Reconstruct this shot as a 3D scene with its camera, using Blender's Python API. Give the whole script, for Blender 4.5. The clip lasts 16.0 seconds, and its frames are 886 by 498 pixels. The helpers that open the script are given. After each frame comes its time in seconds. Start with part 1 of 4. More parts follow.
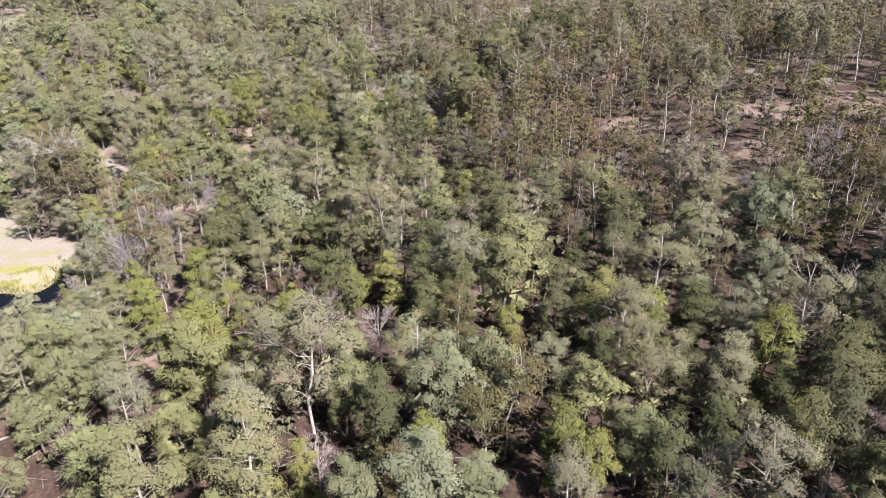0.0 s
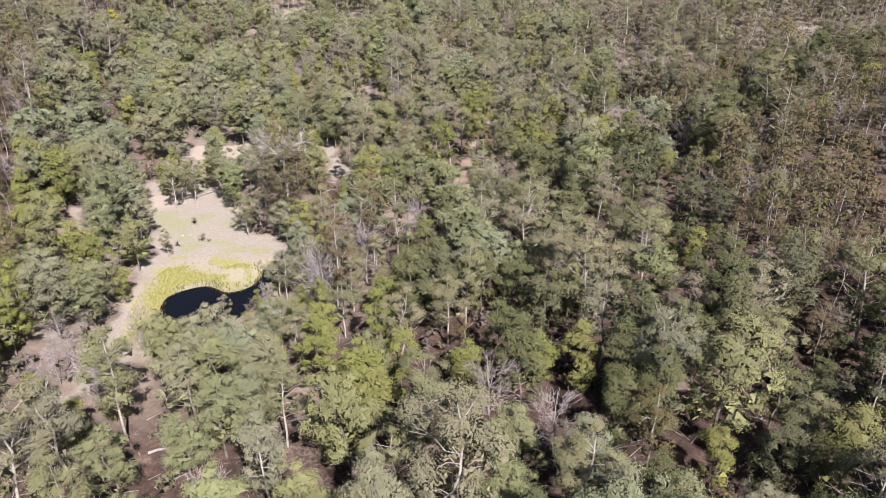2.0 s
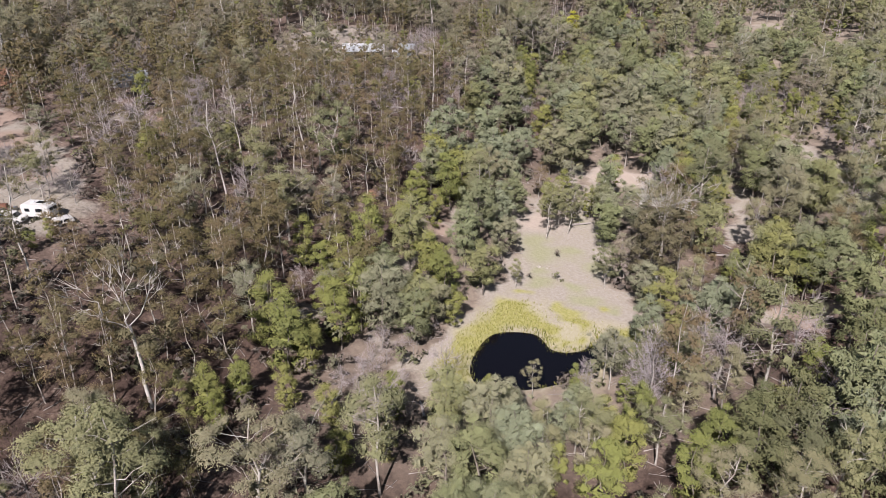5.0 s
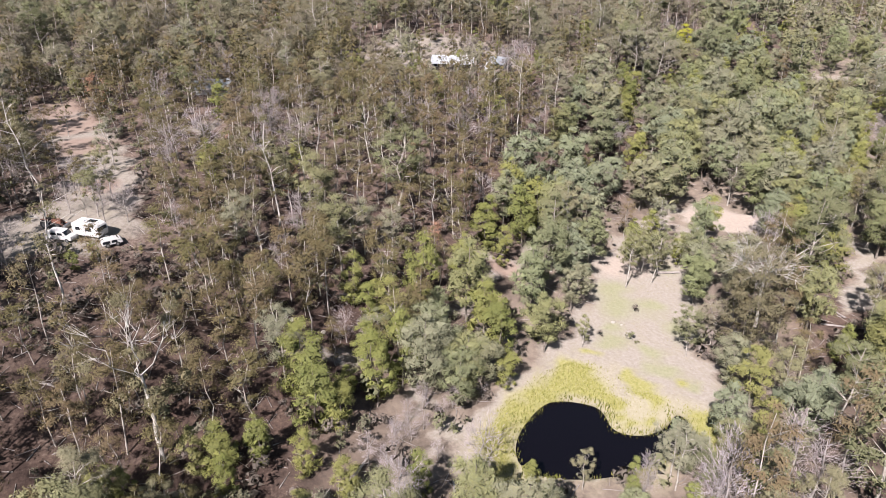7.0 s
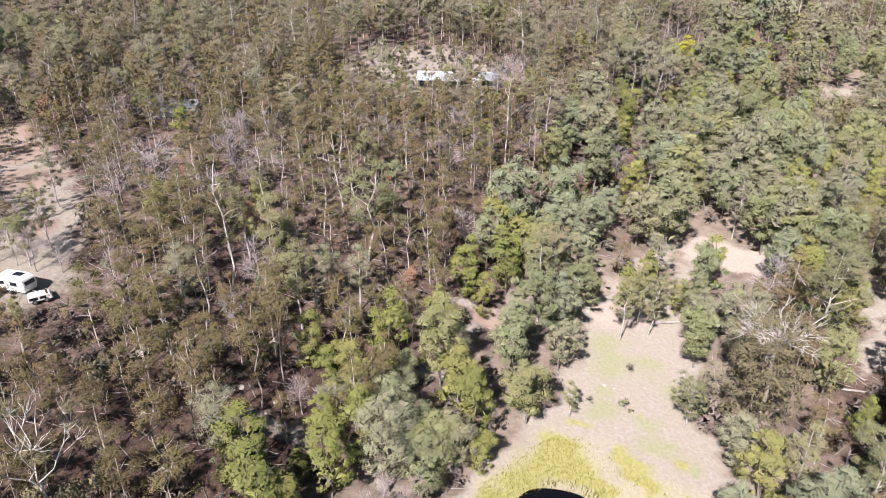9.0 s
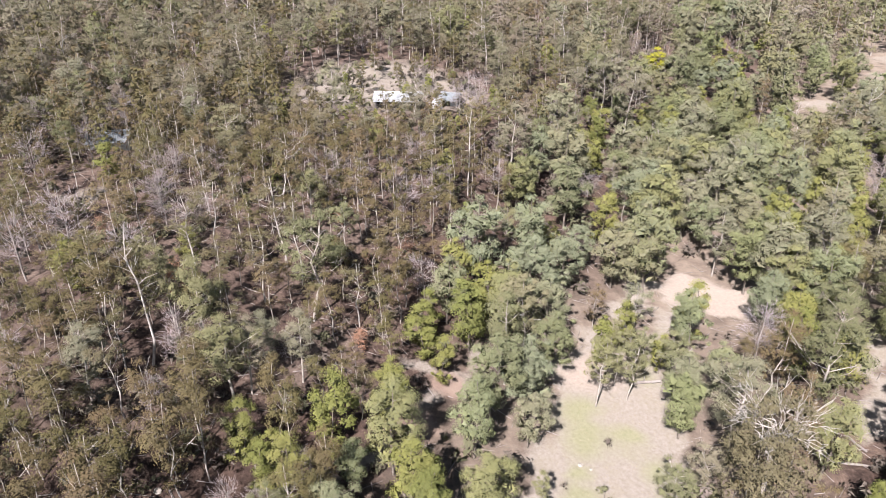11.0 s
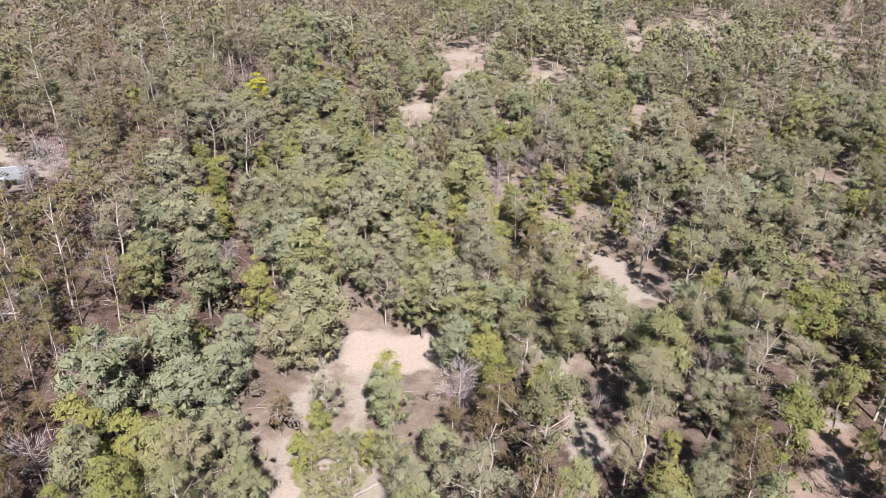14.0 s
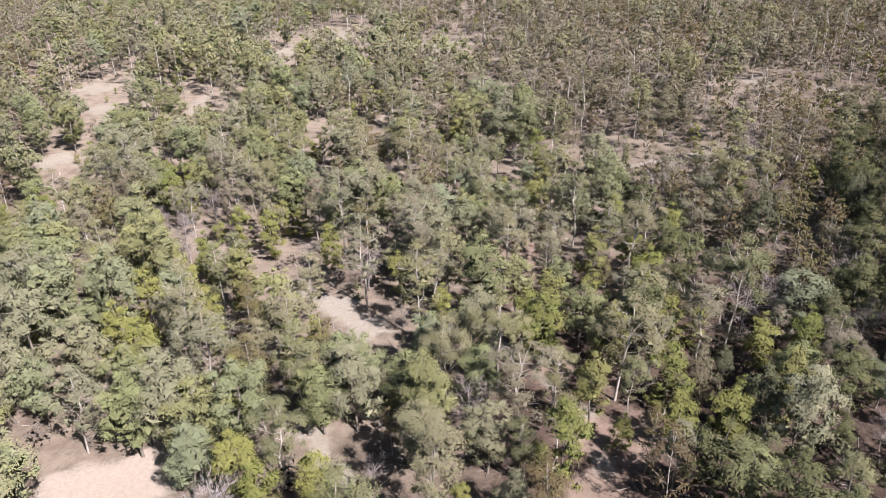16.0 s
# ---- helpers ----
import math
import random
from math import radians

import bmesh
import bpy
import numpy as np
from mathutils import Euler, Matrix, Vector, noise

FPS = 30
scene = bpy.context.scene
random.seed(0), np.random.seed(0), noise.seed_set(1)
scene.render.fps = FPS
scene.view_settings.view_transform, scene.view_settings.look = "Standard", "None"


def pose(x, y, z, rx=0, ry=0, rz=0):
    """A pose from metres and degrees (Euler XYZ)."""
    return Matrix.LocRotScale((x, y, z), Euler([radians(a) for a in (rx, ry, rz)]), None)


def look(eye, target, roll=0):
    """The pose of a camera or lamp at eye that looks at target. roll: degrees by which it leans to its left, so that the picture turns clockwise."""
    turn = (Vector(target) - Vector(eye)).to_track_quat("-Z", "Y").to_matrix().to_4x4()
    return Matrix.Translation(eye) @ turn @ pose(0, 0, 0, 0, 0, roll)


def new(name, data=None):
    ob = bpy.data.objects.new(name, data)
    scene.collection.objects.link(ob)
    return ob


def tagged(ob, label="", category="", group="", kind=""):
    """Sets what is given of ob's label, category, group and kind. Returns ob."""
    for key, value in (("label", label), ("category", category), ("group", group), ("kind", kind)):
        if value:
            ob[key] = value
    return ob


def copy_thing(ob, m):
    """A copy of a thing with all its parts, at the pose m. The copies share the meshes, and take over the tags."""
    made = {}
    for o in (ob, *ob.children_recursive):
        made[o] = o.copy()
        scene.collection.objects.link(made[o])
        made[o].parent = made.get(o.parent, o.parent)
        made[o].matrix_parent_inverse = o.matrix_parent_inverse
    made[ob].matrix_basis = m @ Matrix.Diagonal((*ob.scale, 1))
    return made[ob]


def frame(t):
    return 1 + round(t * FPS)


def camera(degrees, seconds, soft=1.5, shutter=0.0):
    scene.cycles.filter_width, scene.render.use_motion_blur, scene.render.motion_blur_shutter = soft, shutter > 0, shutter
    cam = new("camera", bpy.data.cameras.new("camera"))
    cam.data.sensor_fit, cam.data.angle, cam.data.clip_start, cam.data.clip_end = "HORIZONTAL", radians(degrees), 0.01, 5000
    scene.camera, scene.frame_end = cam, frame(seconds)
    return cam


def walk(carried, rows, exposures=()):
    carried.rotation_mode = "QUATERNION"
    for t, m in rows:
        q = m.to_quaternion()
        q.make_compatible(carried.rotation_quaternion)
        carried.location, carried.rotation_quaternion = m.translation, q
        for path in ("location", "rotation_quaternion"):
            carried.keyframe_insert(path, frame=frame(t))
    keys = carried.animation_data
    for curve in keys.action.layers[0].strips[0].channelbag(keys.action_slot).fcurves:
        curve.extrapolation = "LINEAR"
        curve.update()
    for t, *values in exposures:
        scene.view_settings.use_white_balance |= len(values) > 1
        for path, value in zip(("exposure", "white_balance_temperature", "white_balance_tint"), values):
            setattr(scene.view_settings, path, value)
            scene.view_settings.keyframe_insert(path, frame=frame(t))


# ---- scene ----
cam = camera(64.4, 16.0, soft=0.8)
METRES, EYE, TILT, LEAN, TURN = 130.0, 59.0, -26.0, 0.25, 0.0
ROWS = [
    (0.0, 0.0, 0.0, 0.0, 0.0, 0.0, -0.0),
    (0.5, 0.0041, 0.0277, 0.0161, 3.36, -0.03, -1.67),
    (1.0, 0.0075, 0.0551, 0.0329, 7.03, -0.2, -3.47),
    (1.5, 0.0084, 0.0822, 0.0488, 11.62, -0.54, -5.79),
    (2.0, 0.0104, 0.1093, 0.0656, 18.29, -1.45, -8.87),
    (2.5, 0.0099, 0.1367, 0.0816, 24.54, -2.58, -11.62),
    (3.0, 0.0076, 0.1632, 0.0975, 30.37, -3.91, -13.97),
    (3.5, 0.0027, 0.1896, 0.1133, 36.38, -5.5, -16.19),
    (4.0, -0.0045, 0.2155, 0.1286, 42.5, -7.32, -18.21),
    (4.5, -0.0143, 0.2407, 0.1432, 48.61, -9.35, -20.03),
    (5.0, -0.0259, 0.265, 0.1578, 54.16, -11.35, -21.43),
    (5.2, -0.0310, 0.2744, 0.1633, 55.96, -12.07, -21.77),
    (6.2, -0.0630, 0.3165, 0.1915, 62.3, -14.55, -23.15),
    (7.3, -0.1042, 0.3567, 0.2193, 63.79, -15.15, -23.46),
    (7.5, -0.1126, 0.3635, 0.224, 63.84, -15.22, -23.48),
    (8.0, -0.1358, 0.3801, 0.236, 63.83, -15.2, -23.48),
    (8.5, -0.1594, 0.3961, 0.2476, 63.84, -15.18, -23.51),
    (8.7, -0.1690, 0.4022, 0.2522, 63.85, -15.16, -23.51),
    (10.8, -0.2746, 0.4608, 0.3001, 62.21, -14.54, -23.19),
    (11.0, -0.2853, 0.4661, 0.3044, 61.11, -14.1, -23.03),
    (11.5, -0.3124, 0.4788, 0.3144, 57.97, -12.86, -22.46),
    (12.0, -0.3394, 0.493, 0.3244, 54.18, -11.38, -21.62),
    (12.5, -0.3678, 0.5066, 0.3336, 48.75, -9.36, -20.32),
    (13.0, -0.3947, 0.5221, 0.3438, 42.88, -7.34, -18.56),
    (13.5, -0.4211, 0.5379, 0.3545, 36.06, -5.21, -16.23),
    (14.0, -0.4459, 0.5549, 0.366, 28.62, -3.19, -13.32),
    (14.5, -0.4696, 0.5735, 0.3779, 21.51, -1.61, -10.24),
    (15.0, -0.4915, 0.5938, 0.3907, 14.67, -0.47, -7.04),
    (15.5, -0.5113, 0.6147, 0.4045, 8.44, 0.26, -4.01),
    (16.0, -0.5283, 0.6364, 0.419, 2.85, 0.63, -1.18),
]
walk(cam, [(t, pose(0, 0, EYE, TILT, LEAN, TURN) @ pose(METRES * x, METRES * y, METRES * z, 90 + pitch, roll, yaw)) for t, x, y, z, yaw, pitch, roll in ROWS],
     [(0.0, 1.36), (1.5, 1.23), (3.5, 0.80), (5.0, 0.82), (7.5, 1.29), (8.5, 1.34), (12.0, 1.31), (14.0, 1.20), (16.0, 1.27)])

# ---- sun and sky ----
SUN_HEIGHT, SHADOW_WAY = 43.0, 133.0
away = Vector((math.cos(radians(SHADOW_WAY)), math.sin(radians(SHADOW_WAY)), -math.tan(radians(SUN_HEIGHT))))
sun = new("sun", bpy.data.lights.new("sun", "SUN"))
sun.data.energy, sun.data.angle, sun.data.color = 5.0, radians(0.55), (1.0, 0.918, 0.94)
sun.matrix_world = look(away * -100, (0, 0, 0))
world = bpy.data.worlds.new("sky")
scene.world = world
world.use_nodes = True
sky = world.node_tree.nodes.new("ShaderNodeTexSky")
sky.sky_type, sky.sun_disc = "NISHITA", False
sky.sun_elevation, sky.sun_rotation = radians(SUN_HEIGHT), radians(270 - SHADOW_WAY)
ground_glow = world.node_tree.nodes["Background"]
ground_glow.inputs["Strength"].default_value = 0.05
world.node_tree.links.new(sky.outputs[0], ground_glow.inputs["Color"])

# ---- materials ----
def nodes_of(name):
    m = bpy.data.materials.new(name)
    m.use_nodes = True
    return m, m.node_tree, m.node_tree.nodes, m.node_tree.links, m.node_tree.nodes["Principled BSDF"]


def noise_node(nt, scale, detail=3.0, rough=0.6, space="object"):
    n = nt.nodes.new("ShaderNodeTexNoise")
    n.inputs["Scale"].default_value, n.inputs["Detail"].default_value, n.inputs["Roughness"].default_value = scale, detail, rough
    c = nt.nodes.new("ShaderNodeNewGeometry" if space == "world" else "ShaderNodeTexCoord")
    nt.links.new(c.outputs["Position" if space == "world" else "Object"], n.inputs["Vector"])
    return n.outputs["Fac"]


def ramp(nt, fac, stops):
    r = nt.nodes.new("ShaderNodeValToRGB")
    e = r.color_ramp.elements
    e[0].position, e[0].color = stops[0][0], (*stops[0][1], 1)
    e[1].position, e[1].color = stops[-1][0], (*stops[-1][1], 1)
    for p, c in stops[1:-1]:
        e.new(p).color = (*c, 1)
    nt.links.new(fac, r.inputs["Fac"])
    return r.outputs["Color"]


def mix(nt, fac, a, b, kind="MIX"):
    n = nt.nodes.new("ShaderNodeMix")
    n.data_type, n.blend_type = "RGBA", kind
    for socket, v in ((n.inputs["Factor"], fac), (n.inputs["A"], a), (n.inputs["B"], b)):
        if isinstance(v, (int, float)):
            socket.default_value = v
        elif isinstance(v, tuple):
            socket.default_value = (*v, 1)
        else:
            nt.links.new(v, socket)
    return n.outputs["Result"]


def calc(nt, op, a, b=0.0, c=0.0, clamp=False):
    n = nt.nodes.new("ShaderNodeMath")
    n.operation, n.use_clamp = op, clamp
    for socket, v in zip(n.inputs, (a, b, c)):
        if isinstance(v, (int, float)):
            socket.default_value = v
        else:
            nt.links.new(v, socket)
    return n.outputs[0]


def attribute(nt, name):
    a = nt.nodes.new("ShaderNodeAttribute")
    a.attribute_name = name
    return a.outputs["Fac"]


def bump(nt, bsdf, height, strength, distance):
    b = nt.nodes.new("ShaderNodeBump")
    b.inputs["Strength"].default_value, b.inputs["Distance"].default_value = strength, distance
    nt.links.new(height, b.inputs["Height"])
    nt.links.new(b.outputs[0], bsdf.inputs["Normal"])


def leaf_material(name, tones, joined):
    """Foliage: a tone for each tree, a lighter or darker shade for each spray, some light let through."""
    m, nt, nodes, links, b = nodes_of(name)
    if joined:
        tree = attribute(nt, "tone")
    else:
        tree = nodes.new("ShaderNodeObjectInfo").outputs["Random"]
    spray = nodes.new("ShaderNodeNewGeometry").outputs["Random Per Island"]
    both = calc(nt, "ADD", calc(nt, "MULTIPLY", tree, 0.94 if joined else 0.88), calc(nt, "MULTIPLY", spray, 0.06 if joined else 0.12))
    colour = ramp(nt, both, [(i / (len(tones) - 1), c) for i, c in enumerate(tones)])
    tuft = noise_node(nt, 4.0, 3.0, 0.75, "world")
    shade = calc(nt, "MULTIPLY", calc(nt, "MULTIPLY_ADD", spray, 0.14, 0.93), calc(nt, "MULTIPLY_ADD", tuft, 0.8, 0.6))
    grey = nodes.new("ShaderNodeCombineColor")
    for i in range(3):
        links.new(shade, grey.inputs[i])
    colour = mix(nt, 1.0, colour, grey.outputs[0], "MULTIPLY")
    bump(nt, b, tuft, 0.35, 0.12)
    links.new(colour, b.inputs["Base Color"])
    b.inputs["Roughness"].default_value = 0.6
    b.inputs["Diffuse Roughness"].default_value = 1.0
    b.inputs["Specular IOR Level"].default_value = 0.12
    t = nodes.new("ShaderNodeBsdfTranslucent")
    links.new(mix(nt, 0.5, colour, (0.25, 0.26, 0.09)), t.inputs["Color"])
    s = nodes.new("ShaderNodeMixShader")
    s.inputs[0].default_value = 0.06
    links.new(b.outputs[0], s.inputs[1])
    links.new(t.outputs[0], s.inputs[2])
    links.new(s.outputs[0], nodes["Material Output"].inputs["Surface"])
    return m


TONES = {
    "gum": [(0.138, 0.139, 0.074), (0.173, 0.177, 0.097), (0.200, 0.195, 0.100), (0.205, 0.187, 0.118), (0.194, 0.196, 0.131), (0.210, 0.180, 0.129)],
    "leafy": [(0.171, 0.173, 0.088), (0.194, 0.212, 0.102), (0.192, 0.211, 0.142), (0.212, 0.210, 0.094), (0.165, 0.179, 0.096), (0.222, 0.218, 0.146), (0.202, 0.192, 0.096)],
    "sapling": [(0.137, 0.148, 0.053), (0.171, 0.183, 0.058), (0.186, 0.190, 0.063), (0.202, 0.202, 0.067), (0.183, 0.178, 0.078)],
    "slender": [(0.100, 0.080, 0.041), (0.128, 0.104, 0.053), (0.116, 0.105, 0.046), (0.147, 0.108, 0.063), (0.131, 0.117, 0.063)],
    # olive-brown gum tones with distance haze mixed in: paler, greyer, bluer
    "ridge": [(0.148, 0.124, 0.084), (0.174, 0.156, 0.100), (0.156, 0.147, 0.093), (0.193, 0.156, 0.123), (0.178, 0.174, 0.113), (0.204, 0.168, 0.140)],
    "rusty": [(0.266, 0.150, 0.099), (0.305, 0.170, 0.112), (0.239, 0.150, 0.105), (0.280, 0.170, 0.120)],
    "tall": [(0.130, 0.114, 0.068), (0.148, 0.131, 0.077), (0.139, 0.127, 0.068), (0.164, 0.136, 0.086)],
    # shade put into the leaf colour: darker greens for the side-lit land
    "oak": [(0.086, 0.094, 0.050), (0.112, 0.120, 0.055), (0.130, 0.129, 0.064), (0.097, 0.103, 0.066)],
    "dead": [(0.227, 0.190, 0.189), (0.293, 0.248, 0.252), (0.347, 0.307, 0.316), (0.266, 0.210, 0.196)],
    "shrub": [(0.094, 0.079, 0.065), (0.140, 0.118, 0.099), (0.172, 0.144, 0.127), (0.120, 0.120, 0.073), (0.153, 0.153, 0.084)],
}
LEAF = {k: (leaf_material("foliage_" + k, v, False), leaf_material("far_foliage_" + k, v, True)) for k, v in TONES.items()}


YELLOW = leaf_material("yellow_wattle_flowers", [(0.36, 0.33, 0.03), (0.42, 0.38, 0.03), (0.32, 0.32, 0.04), (0.40, 0.36, 0.03)], False)


def bark_material(name, pale, dark):
    m, nt, nodes, links, b = nodes_of(name)
    patches = noise_node(nt, 0.9, 4.0)
    grain = noise_node(nt, 9.0, 3.0)
    c = ramp(nt, patches, [(0.36, dark), (0.52, pale), (0.75, tuple(min(1, v * 1.18) for v in pale))])
    c = mix(nt, 1.0, c, ramp(nt, grain, [(0.3, (0.72, 0.7, 0.68)), (0.7, (1.0, 1.0, 1.0))]), "MULTIPLY")
    links.new(c, b.inputs["Base Color"])
    b.inputs["Roughness"].default_value = 0.85
    bump(nt, b, grain, 0.5, 0.03)
    return m


BARK = {"pale": bark_material("pale_gum_bark", (0.43, 0.40, 0.36), (0.24, 0.205, 0.175)),
        "white": bark_material("white_gum_bark", (0.50, 0.475, 0.44), (0.34, 0.31, 0.28)),
        "grey": bark_material("grey_bark", (0.23, 0.20, 0.17), (0.10, 0.085, 0.07)),
        "dead": bark_material("weathered_dead_wood", (0.33, 0.30, 0.28), (0.19, 0.165, 0.15))}


def ground_material():
    m, nt, nodes, links, b = nodes_of("woodland_floor")
    wide = noise_node(nt, 0.035, 4.0, 0.6, "world")
    patch = noise_node(nt, 0.22, 5.0, 0.65, "world")
    fine = noise_node(nt, 1.7, 5.0, 0.7, "world")
    grain = noise_node(nt, 9.0, 3.0, 0.7, "world")
    litter = ramp(nt, calc(nt, "ADD", calc(nt, "MULTIPLY", patch, 0.55), calc(nt, "MULTIPLY", fine, 0.45)), [(0.34, (0.020, 0.014, 0.012)), (0.46, (0.050, 0.034, 0.028)), (0.57, (0.090, 0.062, 0.049)), (0.70, (0.180, 0.132, 0.104))])
    litter = mix(nt, calc(nt, "MULTIPLY_ADD", calc(nt, "ADD", wide, calc(nt, "MULTIPLY", fine, 0.6)), 3.0, -2.66, True), litter, (0.196, 0.158, 0.132))
    litter = mix(nt, calc(nt, "MULTIPLY", attribute(nt, "dust"), calc(nt, "MULTIPLY_ADD", calc(nt, "ADD", patch, fine), 1.2, -1.0, True)), litter, (0.205, 0.164, 0.138))
    # dry grass between the trees, and far off also a painted haze
    litter = mix(nt, calc(nt, "MULTIPLY", attribute(nt, "straw"), calc(nt, "MULTIPLY_ADD", patch, 1.6, -0.15, True)), litter, (0.205, 0.172, 0.138))
    earth = ramp(nt, patch, [(0.3, (0.182, 0.132, 0.106)), (0.7, (0.262, 0.200, 0.164))])
    edge = calc(nt, "MULTIPLY_ADD", calc(nt, "ADD", patch, fine), 0.55, -0.55)

    def covered(name, gain=2.2):
        return calc(nt, "MULTIPLY_ADD", calc(nt, "ADD", attribute(nt, name), edge), gain, 0.5 - gain * 0.5, True)
    c = litter
    dirt = ramp(nt, fine, [(0.28, (0.178, 0.156, 0.130)), (0.5, (0.222, 0.199, 0.171)), (0.72, (0.266, 0.243, 0.212))])
    dirt = mix(nt, calc(nt, "MULTIPLY_ADD", patch, 3.0, -1.45, True), dirt, (0.208, 0.186, 0.142))
    dirt = mix(nt, covered("meadow", 1.5), dirt, ramp(nt, fine, [(0.3, (0.165, 0.166, 0.098)), (0.7, (0.228, 0.222, 0.150))]))
    c = mix(nt, covered("bare", 1.8), c, dirt)
    c = mix(nt, calc(nt, "MULTIPLY", covered("red"), 0.85), c, earth)
    c = mix(nt, covered("sand", 1.7), c, ramp(nt, fine, [(0.3, (0.238, 0.200, 0.168)), (0.7, (0.298, 0.256, 0.218))]))
    c = mix(nt, calc(nt, "MULTIPLY", covered("wheat", 1.4), 0.85), c, ramp(nt, fine, [(0.3, (0.226, 0.208, 0.128)), (0.7, (0.292, 0.268, 0.196))]))
    sedge = ramp(nt, fine, [(0.3, (0.128, 0.132, 0.026)), (0.5, (0.205, 0.200, 0.052)), (0.7, (0.262, 0.245, 0.105))])
    c = mix(nt, calc(nt, "MULTIPLY", covered("green", 1.4), 0.8), c, sedge)
    c = mix(nt, covered("wet", 3.0), c, (0.041, 0.033, 0.022))
    c = mix(nt, 1.0, c, ramp(nt, grain, [(0.25, (0.80, 0.78, 0.76)), (0.7, (1.04, 1.04, 1.04))]), "MULTIPLY")
    links.new(c, b.inputs["Base Color"])
    b.inputs["Roughness"].default_value = 0.95
    b.inputs["Diffuse Roughness"].default_value = 1.0
    b.inputs["Specular IOR Level"].default_value = 0.15
    bump(nt, b, fine, 0.6, 0.25)
    return m


GROUND = ground_material()


def plain_material(name, colour, rough=0.6, metal=0.0, wear=0.15, scale=3.0):
    m, nt, nodes, links, b = nodes_of(name)
    n = noise_node(nt, scale, 4.0)
    lo = tuple(v * (1 - wear) for v in colour)
    hi = tuple(min(1, v * (1 + wear * 0.6)) for v in colour)
    links.new(ramp(nt, n, [(0.3, lo), (0.7, hi)]), b.inputs["Base Color"])
    b.inputs["Roughness"].default_value, b.inputs["Metallic"].default_value = rough, metal
    return m


def water_material():
    m, nt, nodes, links, b = nodes_of("dark_pond_water")
    b.inputs["Base Color"].default_value = (0.0034, 0.0029, 0.0044, 1)
    b.inputs["Roughness"].default_value = 0.06
    b.inputs["Specular IOR Level"].default_value = 0.22
    bump(nt, b, noise_node(nt, 1.2, 3.0, 0.5, "world"), 0.12, 0.05)
    return m

# ---- the land ----
def smooth(a, b, v):
    k = np.clip((v - a) / (b - a), 0, 1)
    return k * k * (3 - 2 * k)


def ripples(x, y):
    return (0.5 * np.sin(x * 0.11 + 1.3 * np.sin(y * 0.07)) + 0.4 * np.sin(y * 0.13 + 0.9 * np.sin(x * 0.05 + 1.0)) + 0.22 * np.sin(x * 0.37 + y * 0.29))


def side_distance(x, y, corners):
    """Metres to the outline of a plot of land, less than nothing inside."""
    x, y = np.asarray(x, float), np.asarray(y, float)
    best = np.full(x.shape, 1e9)
    inside = np.zeros(x.shape, bool)
    for (ax, ay), (bx, by) in zip(corners, corners[1:] + corners[:1]):
        k = np.clip(((x - ax) * (bx - ax) + (y - ay) * (by - ay)) / ((bx - ax) ** 2 + (by - ay) ** 2), 0, 1)
        best = np.minimum(best, np.hypot(x - ax - k * (bx - ax), y - ay - k * (by - ay)))
        if ay != by:
            inside ^= ((ay > y) != (by > y)) & (x < (bx - ax) * (y - ay) / (by - ay) + ax)
    return np.where(inside, -best, best)


def lane_distance(x, y, line, width):
    best = np.full(np.shape(x), 1e9)
    for (ax, ay), (bx, by) in zip(line, line[1:]):
        k = np.clip(((x - ax) * (bx - ax) + (y - ay) * (by - ay)) / ((bx - ax) ** 2 + (by - ay) ** 2), 0, 1)
        best = np.minimum(best, np.hypot(x - ax - k * (bx - ax), y - ay - k * (by - ay)))
    return best - width / 2


POND = [(-76, 92), (-80, 98), (-80, 101), (-77, 105), (-74.5, 105), (-71.5, 103.8), (-68.8, 106.5), (-68.8, 111), (-71.2, 115), (-66.5, 114.5), (-64, 107), (-64, 100), (-67, 92), (-71, 89)]
for _ in range(3):
    POND = [tuple(a + (b - a) * k for a, b in zip(p, q)) for p, q in zip(POND, POND[1:] + POND[:1]) for k in (0.25, 0.75)]
SEDGE = [(-86, 101), (-87, 107), (-84, 112), (-78, 111), (-73, 115), (-70, 120), (-64, 117), (-62, 104), (-66, 90), (-71, 84), (-77, 85), (-82, 93)]
FLAT = [(-69, 124), (-80, 127), (-90, 136), (-97, 142), (-103, 146), (-112, 146), (-121, 142), (-115, 131), (-106, 125), (-98, 115), (-90, 105), (-88, 99), (-79, 84), (-73, 80), (-64, 96), (-62, 115)]
SAND = [(-130, 169), (-126, 175), (-116, 179), (-111, 171), (-119, 163), (-125, 163)]
VAN_YARD = [(-126, 44), (-131, 50), (-148, 51), (-165, 50), (-185, 46), (-210, 38), (-206, 27), (-180, 33), (-160, 38), (-146, 36), (-140, 26), (-126, 30)]
HOUSE_YARD = [(-208, 140), (-204, 165), (-214, 176), (-236, 178), (-262, 176), (-268, 158), (-262, 136), (-240, 118), (-222, 124)]
LANES = [([(-112, 138), (-119, 147), (-126, 155), (-129, 163)], 4.5),
         ([(-107, 143), (-113, 152), (-119, 160), (-121, 168)], 4.0),
         ([(-97, 186), (-91, 177), (-85, 170), (-80, 162)], 4.5),
         ([(-115, 233), (-104, 226), (-96, 221), (-89, 213)], 7.0),
         ([(-58, 141), (-55, 148), (-53, 156)], 5.0),
         ([(-53, 164), (-51, 178), (-52, 190), (-58, 206), (-59, 228)], 3.4),
         ([(-150, 362), (-128, 362), (-108, 366)], 4.0),
         ([(-24, 309), (-6, 311), (8, 314)], 4.0),
         ([(40, 400), (56, 391), (80, 372), (110, 350)], 6.0),
         ([(104, 240), (115, 226), (123, 215), (134, 202)], 6.0)]
